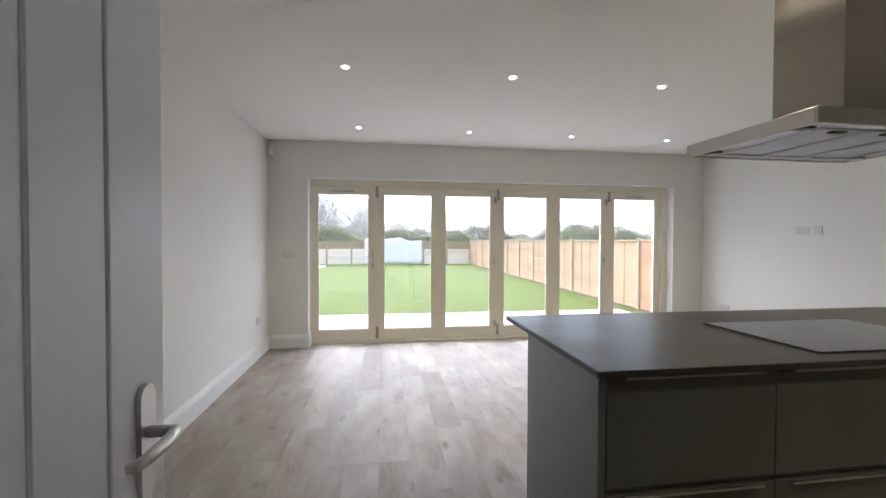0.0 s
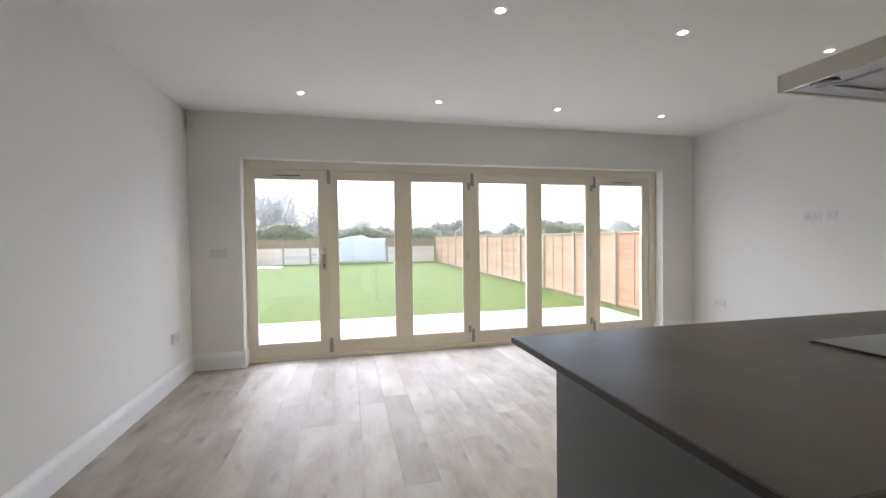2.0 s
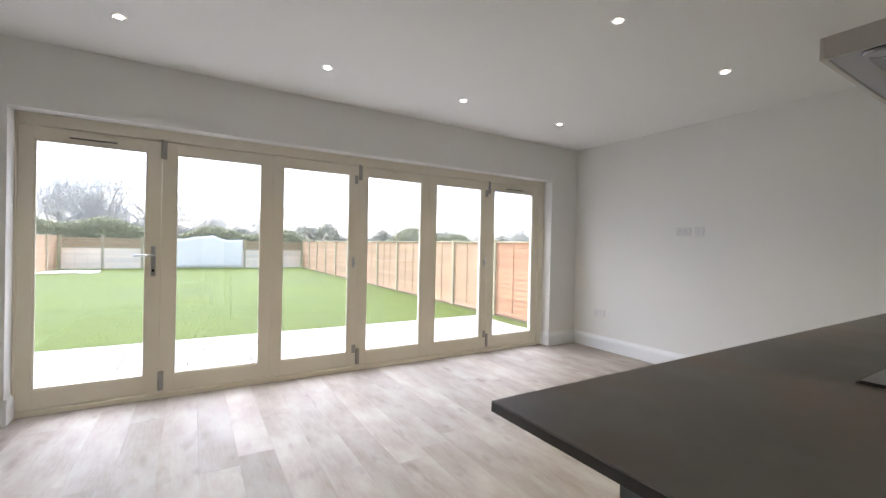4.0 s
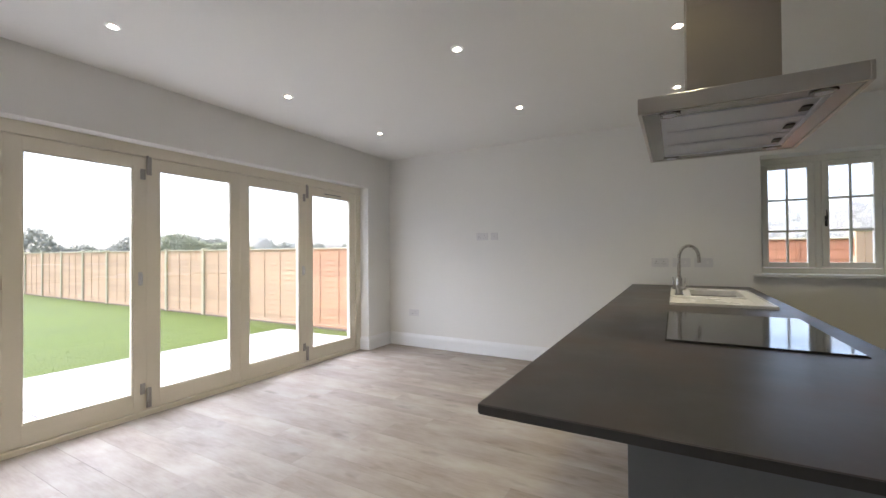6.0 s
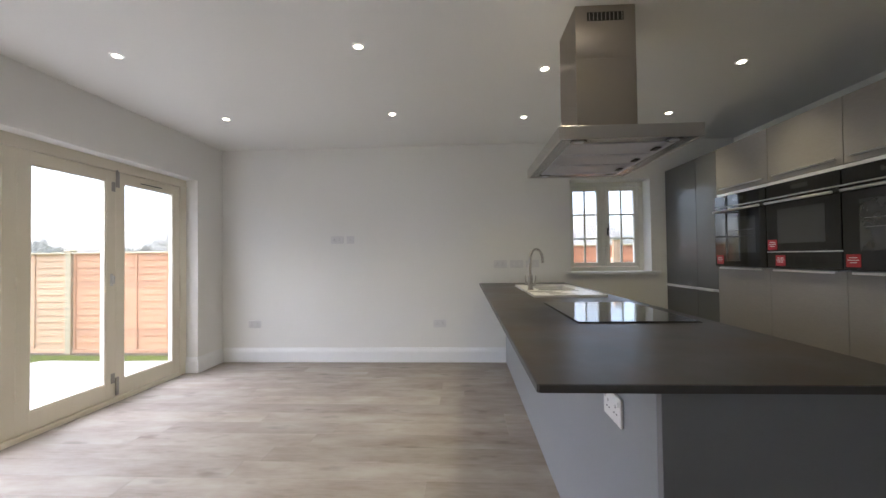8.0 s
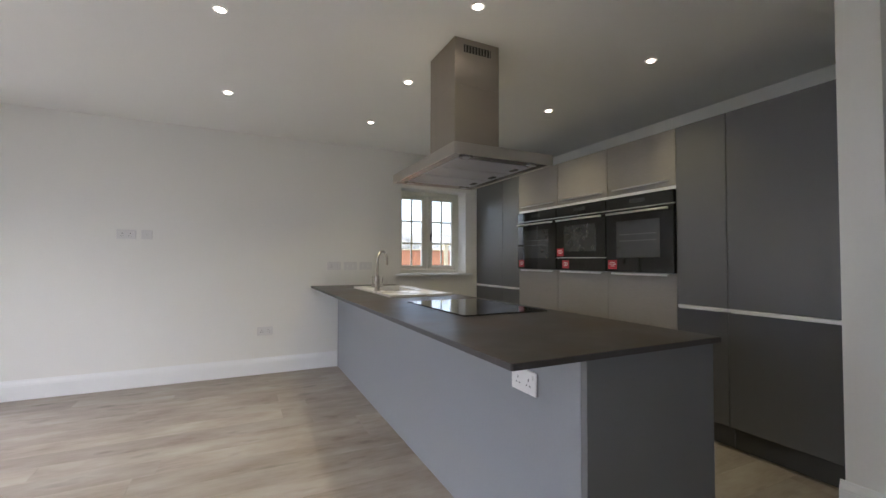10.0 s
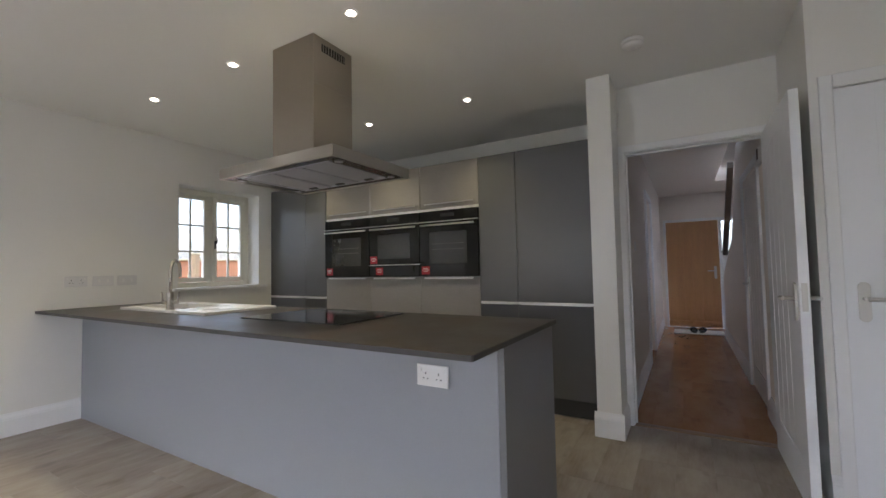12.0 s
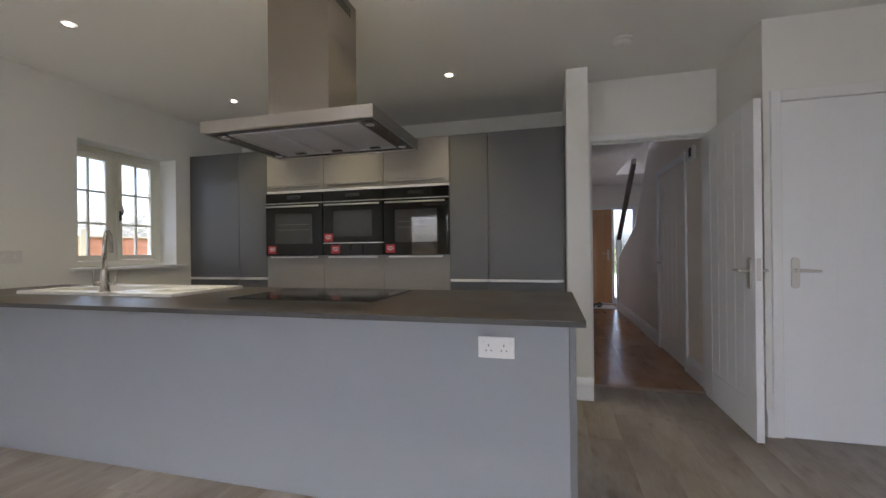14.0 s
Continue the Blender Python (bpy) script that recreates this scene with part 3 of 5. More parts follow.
def cottage_leaf(name, w, label, groove=0.0028, edge=0.003, proud=0.018, sides=(-1, 1), paint="door"):
    """A painted cottage door leaf: x from 0 (hinge) to w, thickness along y, grooved boards in two panels."""
    H, st = 1.975, 0.14
    d = thing(name, label, "door")
    core = boxes((0.002, -0.013, 0.006, w - 0.002, 0.013, H - 0.002))
    part("core", core, paint, d)
    for x0, x1 in ((0, st), (w - st, w)):
        part("stile", boxes((x0, -0.02, 0.005, x1, 0.02, H), bev=edge, seg=2), paint, d)
    for z0, z1 in ((0.005, 0.215),):
        part("rail", boxes((st, -0.02, z0, w - st, 0.02, z1), bev=edge, seg=2), paint, d)
    bm = bmesh.new()
    n, half = 14, (w - 2 * st) / 2
    poly = [(st, -0.02, H), (st, -0.02, H - 0.2)]
    poly += [(st + half - half * math.cos(math.pi * k / n), -0.02, H - 0.2 + 0.095 * math.sin(math.pi * k / n)) for k in range(1, n)]
    poly += [(w - st, -0.02, H - 0.2), (w - st, -0.02, H)]
    prism(bm, poly, (0, 0, 0), (0, 0.04, 0))
    part("arched_rail", bm, paint, d)
    nb = 4
    bw = (w - 2 * st) / nb
    for z0, z1 in ((0.215, H - 0.106),):
        for k in range(nb):
            x0 = st + k * bw
            part("board", boxes((x0 + groove, -proud, z0, x0 + bw - groove, proud, z1), bev=groove), paint, d)
    for s in sides:
        lever(d, w - 0.062, 0.985, s, -1)
    part("latch", boxes((w, -0.011, 0.93, w + 0.002, 0.011, 1.06)), "chrome", d, "steel latch plate")
    return d


d = cottage_leaf("open_door", 0.807, "white cottage door standing open beside the hall doorway")
d.matrix_basis = pose(-0.24, 1.936, 0, 0, 0, 90)
d = cottage_leaf("cupboard_door", 0.768, "white cottage cupboard door, closed, with a nickel lever", 0.0003, 0.0005, 0.0196, sides=(1,))
d.matrix_basis = pose(XW + 0.024, 2.605, 0, 0, 0, 0)
d = cottage_leaf("understairs_door", 0.905, "white cottage door under the stairs, closed", sides=(1,), paint="door_bounce")
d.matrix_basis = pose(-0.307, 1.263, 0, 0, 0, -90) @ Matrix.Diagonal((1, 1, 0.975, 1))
d = cottage_leaf("side_room_door", 0.832, "white cottage door of the side room, closed, off the hall", sides=(1,), paint="door_bounce")
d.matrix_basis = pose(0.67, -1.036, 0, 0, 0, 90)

# front door of oak boards with a glazed side light
fd = thing("front_door", "varnished oak boarded front door, closed", "door", at=(-0.30, HALL_S - 0.05, 0))
part("frame", boxes((-0.02, -0.06, 0, 0.0, 0.05, 1.97), (0.825, -0.06, 0, 0.858, 0.05, 1.97), (0, -0.06, 1.925, 0.825, 0.05, 1.97), bev=0.003), "gloss", fd, "white painted frame")
part("core", boxes((0.003, -0.02, 0.0, 0.823, 0.012, 1.922)), "oak", fd)
for k in range(6):
    part("board", boxes((0.004 + k * 0.137, -0.025, 0.012, 0.1375 + k * 0.137, 0.02, 1.922), bev=0.004), "oak", fd)
part("weather_bar", boxes((0.01, 0.02, 0.06, 0.815, 0.05, 0.12), bev=0.008), "oak", fd)
h = new("door_handle")
h.parent = fd
part("back_plate", boxes((0.05, 0.02, 0.88, 0.09, 0.028, 1.1), bev=0.003), "chrome", h)
bm = bmesh.new()
tube(bm, [(0.07, 0.026, 1.02), (0.07, 0.07, 1.02), (0.1, 0.075, 1.02), (0.19, 0.073, 1.02)], 0.009, 10)
part("lever", bm, "chrome", h)

sl = tagged(new("window_3"), "white framed glass side light beside the front door", "window", "", "structure")
part("window_frame", boxes((-0.75, HALL_S - 0.1, 0, -0.70, HALL_S - 0.02, 1.968), (-0.342, HALL_S - 0.1, 0, -0.322, HALL_S - 0.02, 1.968), (-0.70, HALL_S - 0.1, 0, -0.342, HALL_S - 0.02, 0.12), (-0.70, HALL_S - 0.1, 1.91, -0.342, HALL_S - 0.02, 1.968), bev=0.004), "gloss", sl)
part("pane", boxes((-0.70, HALL_S - 0.065, 0.12, -0.342, HALL_S - 0.055, 1.91)), "glass", sl).visible_shadow = False

# ---------------------------------------------------------------- folding garden doors
YB = YN + 0.125    # inner face of the joinery
bd = tagged(new("door_1"), "cream painted six-leaf folding garden doors, closed", "folding door", "", "structure")
part("frame", boxes((BX0, YB, 0, BX0 + 0.012, YB + 0.1, BZ), (3.979, YB, 0, BX1, YB + 0.1, BZ), (BX0 + 0.012, YB, 1.962, 3.979, YB + 0.1, BZ), bev=0.003), "cream", bd)
part("sill", boxes((BX0 + 0.012, YB - 0.004, -0.01, 3.979, YB + 0.125, 0.035), bev=0.004), "cream", bd)
LEAF = [-0.728, 0.067, 0.8565, 1.6325, 2.4075, 3.189, 3.976]
GL = [(-0.648, -0.024), (0.158, 0.772), (0.941, 1.545), (1.72, 2.32), (2.495, 3.1), (3.278, 3.892)]
for i in range(6):
    a, b = LEAF[i] + 0.0004, LEAF[i + 1] - 0.0004
    g0, g1 = GL[i]
    lf = new("leaf")
    lf.parent = bd
    y0, y1 = YB + 0.012, YB + 0.07
    for x0, x1 in ((a, g0), (g1, b)):
        part("stile", boxes((x0, y0, 0.04, x1, y1, 1.958), bev=0.001, seg=2), "cream", lf)
    for z0, z1 in ((0.04, 0.168), (1.872, 1.958)):
        part("rail", boxes((g0, y0, z0, g1, y1, z1), bev=0.003, seg=2), "cream", lf)
    beads = boxes((g0, y0 + 0.004, 0.168, g0 + 0.012, y0 + 0.02, 1.872), (g1 - 0.012, y0 + 0.004, 0.168, g1, y0 + 0.02, 1.872), (g0 + 0.012, y0 + 0.004, 0.168, g1 - 0.012, y0 + 0.02, 0.18), (g0 + 0.012, y0 + 0.004, 1.86, g1 - 0.012, y0 + 0.02, 1.872), bev=0.003)
    part("bead", beads, "cream", lf)
    part("pane", boxes((g0, y0 + 0.022, 0.168, g1, y0 + 0.028, 1.872)), "glass", lf).visible_shadow = False
    if i:
        part("rebate", boxes((LEAF[i] - 0.02, y1 + 0.0005, 0.04, LEAF[i] + 0.02, y1 + 0.012, 1.958)), "cream", lf)
    if i in (0, 5):
        c = (g0 + g1) / 2
        v = new("trickle_vent")
        v.parent = bd
        part("vent_body", boxes((c - 0.14, y0 - 0.012, 1.905, c + 0.14, y0 + 0.001, 1.925), bev=0.003), "cream", v)
        part("vent_slot", boxes((c - 0.13, y0 - 0.0135, 1.899, c + 0.13, y0 - 0.002, 1.9045)), "dark", v)
for k, x in enumerate((0.067, 1.6325, 3.189)):
    for z in (0.13, 1.9):
        b = new("folding_hinge")
        b.parent = bd
        s = 1 if z < 1 else -1
        part("hinge_plate", boxes((x - 0.002, YB + 0.002, z - 0.075, x + 0.03, YB + 0.0125, z + 0.075), bev=0.002), "hinge", b)
        if k:
            part("hinge_arm", boxes((x - 0.045, YB + 0.003, z + s * 0.075 - 0.04, x - 0.012, YB + 0.0125, z + s * 0.075 + 0.04), bev=0.002), "hinge", b)
        bm = bmesh.new()
        tube(bm, [(x, YB + 0.0005, z - 0.07), (x, YB + 0.0005, z + 0.07)], 0.008, 10)
        part("knuckle", bm, "hinge", b)
for x in (0.8565, 2.4075):
    for z in (0.3, 1.05, 1.75):
        bm = bmesh.new()
        tube(bm, [(x, YB + 0.009, z - 0.04), (x, YB + 0.009, z + 0.04)], 0.004, 8)
        part("butt_hinge", bm, "cream", bd)
for x in (1.588, 3.145):
    k = new("pull")
    k.parent = bd
    part("pull_plate", boxes((x - 0.014, YB + 0.004, 0.985, x + 0.014, YB + 0.0125, 1.085), bev=0.003), "chrome", k)
    part("pull_knob", boxes((x - 0.006, YB - 0.018, 1.0, x + 0.008, YB + 0.005, 1.07), bev=0.004, seg=2), "chrome", k)
h = new("door_handle")
h.parent = bd
part("back_plate", boxes((0.004, YB + 0.002, 0.93, 0.036, YB + 0.0125, 1.16), bev=0.004, seg=2), "chrome", h)
bm = bmesh.new()
tube(bm, [(0.02, YB + 0.005, 1.09), (0.02, YB - 0.042, 1.09), (0.0, YB - 0.048, 1.09), (-0.095, YB - 0.046, 1.088)], 0.008, 12)
part("lever", bm, "chrome", h)
bm = bmesh.new()
tube(bm, [(0.02, YB + 0.004, 0.975), (0.02, YB - 0.004, 0.975)], 0.009, 12)
part("key_barrel", bm, "dark", h)

# ---------------------------------------------------------------- east window
XF = 4.715
win = tagged(new("window_1"), "cream painted casement window with small panes", "window", "", "structure")
part("window_frame", boxes((XF, WY0, WZ0, XF + 0.07, WY0 + 0.058, WZ1), (XF, WY1 - 0.032, WZ0, XF + 0.07, WY1, WZ1), (XF, WY0 + 0.058, WZ0, XF + 0.07, WY1 - 0.032, WZ0 + 0.05), (XF, WY0 + 0.058, WZ1 - 0.054, XF + 0.07, WY1 - 0.032, WZ1), (XF, 2.608, WZ0 + 0.05, XF + 0.07, 2.652, WZ1 - 0.054), bev=0.004), "cream_pale", win)
for y0, y1 in ((2.234, 2.604), (2.656, 3.02)):
    cs = new("casement")
    cs.parent = win
    z0, z1, s = WZ0 + 0.054, WZ1 - 0.058, 0.045
    part("casement_frame", boxes((XF - 0.006, y0, z0, XF + 0.045, y0 + s, z1), (XF - 0.006, y1 - s, z0, XF + 0.045, y1, z1), (XF - 0.006, y0 + s, z0, XF + 0.045, y1 - s, z0 + s), (XF - 0.006, y0 + s, z1 - s, XF + 0.045, y1 - s, z1), bev=0.003), "cream_pale", cs)
    ym = (y0 + y1) / 2
    part("glazing_bar", boxes((XF + 0.004, ym - 0.009, z0 + s, XF + 0.03, ym + 0.009, z1 - s), bev=0.003), "cream_pale", cs)
    hh = (z1 - z0 - 2 * s) / 3
    for k in (1, 2):
        zz = z0 + s + k * hh
        part("glazing_bar", boxes((XF + 0.005, y0 + s, zz - 0.009, XF + 0.029, y1 - s, zz + 0.009), bev=0.003), "cream_pale", cs)
    for k in range(3):
        for ya, yb in ((y0 + s, ym - 0.009), (ym + 0.009, y1 - s)):
            part("pane", boxes((XF + 0.016, ya, z0 + s + k * hh + (0.009 if k else 0), XF + 0.02, yb, z0 + s + (k + 1) * hh - (0.009 if k < 2 else 0))), "glass", cs).visible_shadow = False
h = new("window_catch")
h.parent = win
part("catch_plate", boxes((XF - 0.013, 2.57, 1.42, XF - 0.005, 2.59, 1.51), bev=0.003), "dark", h)
bm = bmesh.new()
tube(bm, [(XF - 0.01, 2.58, 1.48), (XF - 0.035, 2.58, 1.48), (XF - 0.045, 2.582, 1.51), (XF - 0.04, 2.584, 1.56)], [0.007, 0.007, 0.006, 0.004], 10)
part("catch_arm", bm, "dark", h)
part("window_sill", boxes((XE - 0.045, WY0 - 0.09, WZ0 - 0.024, XF + 0.002, WY1 + 0.06, WZ0 + 0.002), bev=0.006, seg=2), "gloss", win, "white window board")


# ---------------------------------------------------------------- kitchen tall units
def d_handle(parent, x0, x1, y, z, out, material="alu", deep=0.026):
    """A slim edge pull along x, with a lip that stands off the front."""
    bm = boxes((x0, y, z - 0.002, x1, y + out * deep, z + 0.003), (x0, y + out * (deep - 0.005), z - 0.016 * deep / 0.026, x1, y + out * deep, z + 0.003), bev=0.001)
    return part("handle", bm, material, parent, "aluminium edge pull")


def unit_front(parent, name, x0, x1, z0, z1, y, out, material, handle="", g=0.0018):
    """A door or drawer front 19 mm thick, whose face lies at y."""
    f = part(name, boxes((x0 + g, y - out * 0.019, z0 + g, x1 - g, y, z1 - g), bev=0.0015), material, parent)
    if handle == "top":
        d_handle(f, x0 + 0.06, x1 - 0.05, y, z1 - 0.004, out, "alu" if out > 0 else "chrome", 0.02 if out > 0 else 0.013)
    if handle == "bottom":
        d_handle(f, x0 + 0.05, x1 - 0.05, y, z0 + 0.042, out, "chrome", 0.012)
    return f


FY, UT = 2.01, 2.118
UB = YS + 0.003


def tall_unit(x0, x1, label, name="tall_unit", ua=0, ub=0):
    t = thing(name, label, "kitchen cabinet", "tall kitchen units")
    part("body", boxes((x0 + 0.001, UB, 0.14, x1 - 0.001, FY - 0.021, UT)), "unit", t)
    part("plinth", boxes((x0 + 0.001, FY - 0.07, 0.001, x1 - 0.001, FY - 0.052, 0.139)), "plinth", t)
    unit_front(t, "door", x0, x1, 0.14, 0.852, FY, 1, "unit")
    unit_front(t, "door", x0, x1, 0.874, UT, FY, 1, "unit")
    part("handle", boxes((x0 + 0.002, FY - 0.019, 0.853, x1 - 0.002, FY - 0.006, 0.873), (x0 + 0.04 + ua, FY - 0.006, 0.868, x1 - 0.03 - ub, FY + 0.024, 0.873), (x0 + 0.04 + ua, FY + 0.02, 0.853, x1 - 0.03 - ub, FY + 0.0245, 0.8705), bev=0.001), "alu", t, "aluminium rail pull")
    return t


tall_unit(0.805, 1.415, "tall matt anthracite kitchen cabinet beside the pier")
tall_unit(1.415, 1.752, "narrow tall matt anthracite cabinet beside the ovens")
tall_unit(3.59, 3.915, "narrow tall matt anthracite cabinet beside the ovens")
tall_unit(3.915, XE - 0.004, "tall matt anthracite cabinet in the corner by the window")
ep = thing("unit_side", "tall anthracite end panel of the kitchen units", "panel")
part("panel", boxes((0.787, UB, 0.001, 0.804, FY - 0.0, UT), bev=0.001), "unit", ep)

OV = [(1.752, 2.36, "single oven", 0), (2.36, 2.968, "oven over warming drawer", 1), (2.968, 3.59, "single oven", 2)]


def red_tag(parent, x, z, w=0.088, h=0.074):
    t = part("sticker", boxes((x - w / 2, FY + 0.0225, z - h / 2, x + w / 2, FY + 0.0245, z + h / 2)), "red", parent, "red energy sticker with pale print")
    for k, (zz, ww) in enumerate(((0.018, 0.6), (0.004, 0.8), (-0.01, 0.5))):
        part("print_line", boxes((x - w * ww / 2, FY + 0.0246, z + zz - 0.003, x + w * ww / 2, FY + 0.0251, z + zz + 0.002)), "plastic", t)


for x0, x1, what, kind_ in OV:
    c = thing("oven_housing", "pale grey wood-effect cabinet housing a built-in black oven", "kitchen cabinet", "oven housings")
    part("body", boxes((x0 + 0.001, UB, 0.14, x1 - 0.001, FY - 0.021, 1.083), (x0 + 0.001, UB, 1.69, x1 - 0.001, FY - 0.021, UT), (x0 + 0.001, UB, 1.083, x1 - 0.001, UB + 0.04, 1.69)), "carcass", c)
    part("plinth", boxes((x0 + 0.001, FY - 0.07, 0.001, x1 - 0.001, FY - 0.052, 0.139)), "plinth", c)
    unit_front(c, "drawer_front", x0, x1, 0.14, 0.5, FY, 1, "pale_unit", "top")
    unit_front(c, "drawer_front", x0, x1, 0.502, 1.08, FY, 1, "pale_unit", "top")
    unit_front(c, "door", x0, x1, 1.712, UT, FY, 1, "pale_unit", "bottom")
    part("trim_strip", boxes((x0 + 0.002, FY - 0.019, 1.688, x1 - 0.002, FY - 0.002, 1.71), bev=0.001), "alu", c)
    o = thing("built_in_oven", "black glass built-in " + what + " with steel bar handle", "oven", "built-in ovens")
    part("body", boxes((x0 + 0.02, UB + 0.06, 1.086, x1 - 0.02, FY - 0.002, 1.684)), "dark", o)
    part("control_panel", boxes((x0 + 0.004, FY - 0.002, 1.592, x1 - 0.004, FY + 0.02, 1.684), bev=0.002), "black", o)
    part("display", boxes(((x0 + x1) / 2 - 0.07, FY + 0.02, 1.625, (x0 + x1) / 2 + 0.07, FY + 0.0206, 1.655)), "oven_in", o)
    part("trim_line", boxes((x0 + 0.004, FY - 0.002, 1.584, x1 - 0.004, FY + 0.021, 1.59)), "chrome", o)
    zb = 1.205 if kind_ == 1 else 1.088
    dr = part("oven_door", boxes((x0 + 0.004, FY - 0.002, zb, x1 - 0.004, FY + 0.022, 1.582), bev=0.002), "black", o)
    wa, wb = (1.26, 1.5) if kind_ == 1 else (1.2, 1.49)
    part("window_pane", boxes((x0 + 0.11, FY + 0.0215, wa, x1 - 0.11, FY + 0.0228, wb)), "oven_in", dr)
    for zz in ((1.33, 1.38) if kind_ != 1 else ()):
        part("shelf_line", boxes((x0 + 0.14, FY + 0.0229, zz, x1 - 0.14, FY + 0.0234, zz + 0.004)), "oven_shelf", dr)
    bm = bmesh.new()
    tube(bm, [(x0 + 0.03, FY + 0.05, 1.553), (x1 - 0.03, FY + 0.05, 1.553)], 0.0085, 12)
    for x in (x0 + 0.07, x1 - 0.07):
        tube(bm, [(x, FY + 0.02, 1.553), (x, FY + 0.05, 1.553)], 0.006, 8)
    part("handle", bm, "chrome", dr, "round steel bar handle")
    if kind_ == 1:
        part("warming_drawer", boxes((x0 + 0.004, FY - 0.002, 1.088, x1 - 0.004, FY + 0.022, 1.196), bev=0.002), "black", o)
        part("trim_line", boxes((x0 + 0.004, FY - 0.002, 1.197, x1 - 0.004, FY + 0.023, 1.204)), "chrome", o)
        red_tag(o, x1 - 0.06, 1.252)
        red_tag(o, x1 - 0.132, 1.14)
    elif kind_ == 0:
        red_tag(o, x1 - 0.068, 1.143)
    else:
        red_tag(o, x1 - 0.075, 1.142)

# ---------------------------------------------------------------- peninsula
wt = thing("worktop", "dark slate-effect laminate worktop on the peninsula", "worktop")
SX0, SX1, SY0, SY1 = 2.85, 3.955, 3.25, 3.73    # sink cut-out
part("slab", holed_slab((0.803, SX0, SX1, XE - 0.002), (3.14, SY0, SY1, 4.084), WT - 0.021, WT, 0.0015), "worktop", wt)
ZW = WT - 0.022
part("edge_band", boxes((0.8, 3.142, WT - 0.02, 0.8025, 4.082, WT - 0.001)), "worktop_edge", wt)
part("edge_band", boxes((0.805, 4.0845, WT - 0.02, XE - 0.004, 4.087, WT - 0.001)), "worktop_edge", wt)
part("edge_band", boxes((0.805, 3.137, WT - 0.02, XE - 0.004, 3.1395, WT - 0.001)), "worktop_edge", wt)
bp = thing("peninsula_cladding", "smooth blue-grey cladding on the back and end of the peninsula", "panel")
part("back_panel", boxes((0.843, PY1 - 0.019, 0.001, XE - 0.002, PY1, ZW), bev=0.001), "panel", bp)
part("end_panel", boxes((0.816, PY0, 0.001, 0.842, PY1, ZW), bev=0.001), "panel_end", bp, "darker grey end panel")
ux = [0.844, 1.452, 2.05, 2.65, 3.25, 3.85, XE - 0.004]
for i, (x0, x1) in enumerate(zip(ux, ux[1:])):
    u = thing("base_unit", "matt anthracite base unit with aluminium edge pulls, closed", "kitchen cabinet", "peninsula base units")
    part("body", boxes((x0 + 0.001, PY0 + 0.021, 0.14, x1 - 0.001, PY1 - 0.021, 0.64), (x0 + 0.001, PY0 + 0.021, 0.641, x0 + 0.02, PY1 - 0.021, ZW), (x1 - 0.02, PY0 + 0.021, 0.641, x1 - 0.001, PY1 - 0.021, ZW)), "carcass", u)
    part("plinth", boxes((x0 + 0.001, PY0 + 0.052, 0.001, x1 - 0.001, PY0 + 0.07, 0.139)), "plinth", u)
    if i < 3:
        unit_front(u, "drawer_front", x0, x1, 0.14, 0.49, PY0, -1, "unit", "top")
        unit_front(u, "drawer_front", x0, x1, 0.51, ZW - 0.002, PY0, -1, "unit", "top")
    else:
        unit_front(u, "door", x0, x1, 0.14, ZW - 0.002, PY0, -1, "unit", "top")

hob = thing("hob", "black glass induction hob let into the worktop", "hob")
part("glass_plate", boxes((1.686, 3.222, WT + 0.0005, 2.466, 3.75, WT + 0.0065), bev=0.0018), "hob", hob)
part("edge_trim", boxes((1.682, 3.218, WT + 0.0002, 2.47, 3.754, WT + 0.003)), "dark", hob)

sk = thing("sink", "white composite sink with drainer let into the worktop", "sink")
bx0, bx1, by0, by1 = 3.34, 3.87, 3.30, 3.635
zs = WT + 0.013
bm = boxes((SX0 - 0.02, SY0 - 0.02, WT + 0.0005, bx0, SY1 + 0.02, zs), (bx1, SY0 - 0.02, WT + 0.0005, SX1 + 0.02, SY1 + 0.02, zs), (bx0, SY0 - 0.02, WT + 0.0005, bx1, by0, zs), (bx0, by1, WT + 0.0005, bx1, SY1 + 0.02, zs))
part("rim", bm, "sink", sk)
bm = boxes((bx0, by0 - 0.0, WT - 0.19, bx0 + 0.012, by1, zs - 0.001), (bx1 - 0.012, by0, WT - 0.19, bx1, by1, zs - 0.001), (bx0 + 0.012, by0, WT - 0.19, bx1 - 0.012, by0 + 0.012, zs - 0.001), (bx0 + 0.012, by1 - 0.012, WT - 0.19, bx1 - 0.012, by1, zs - 0.001), (bx0, by0, WT - 0.202, bx1, by1, WT - 0.19))
part("bowl", bm, "sink", sk)
bm = bmesh.new()
lathe(bm, [(0.04, 0), (0.045, 0.003), (0.03, 0.005)], Matrix.Translation((3.6, 3.465, WT - 0.19)))
part("waste", bm, "chrome", sk, "round steel waste")
for k in range(7):
    y = 3.30 + k * 0.055
    part("drainer_rib", boxes((SX0 + 0.03, y, zs - 0.001, bx0 - 0.05, y + 0.014, zs + 0.0014), bev=0.0006), "sink", sk)
part("rim_lip", boxes((SX0 - 0.02, SY0 - 0.02, zs, SX1 + 0.02, SY0 - 0.006, zs + 0.005), (SX0 - 0.02, SY1 + 0.006, zs, SX1 + 0.02, SY1 + 0.02, zs + 0.005), (SX0 - 0.02, SY0 - 0.006, zs, SX0 - 0.006, SY1 + 0.006, zs + 0.005), (SX1 + 0.006, SY0 - 0.006, zs, SX1 + 0.02, SY1 + 0.006, zs + 0.005), bev=0.002), "sink", sk)

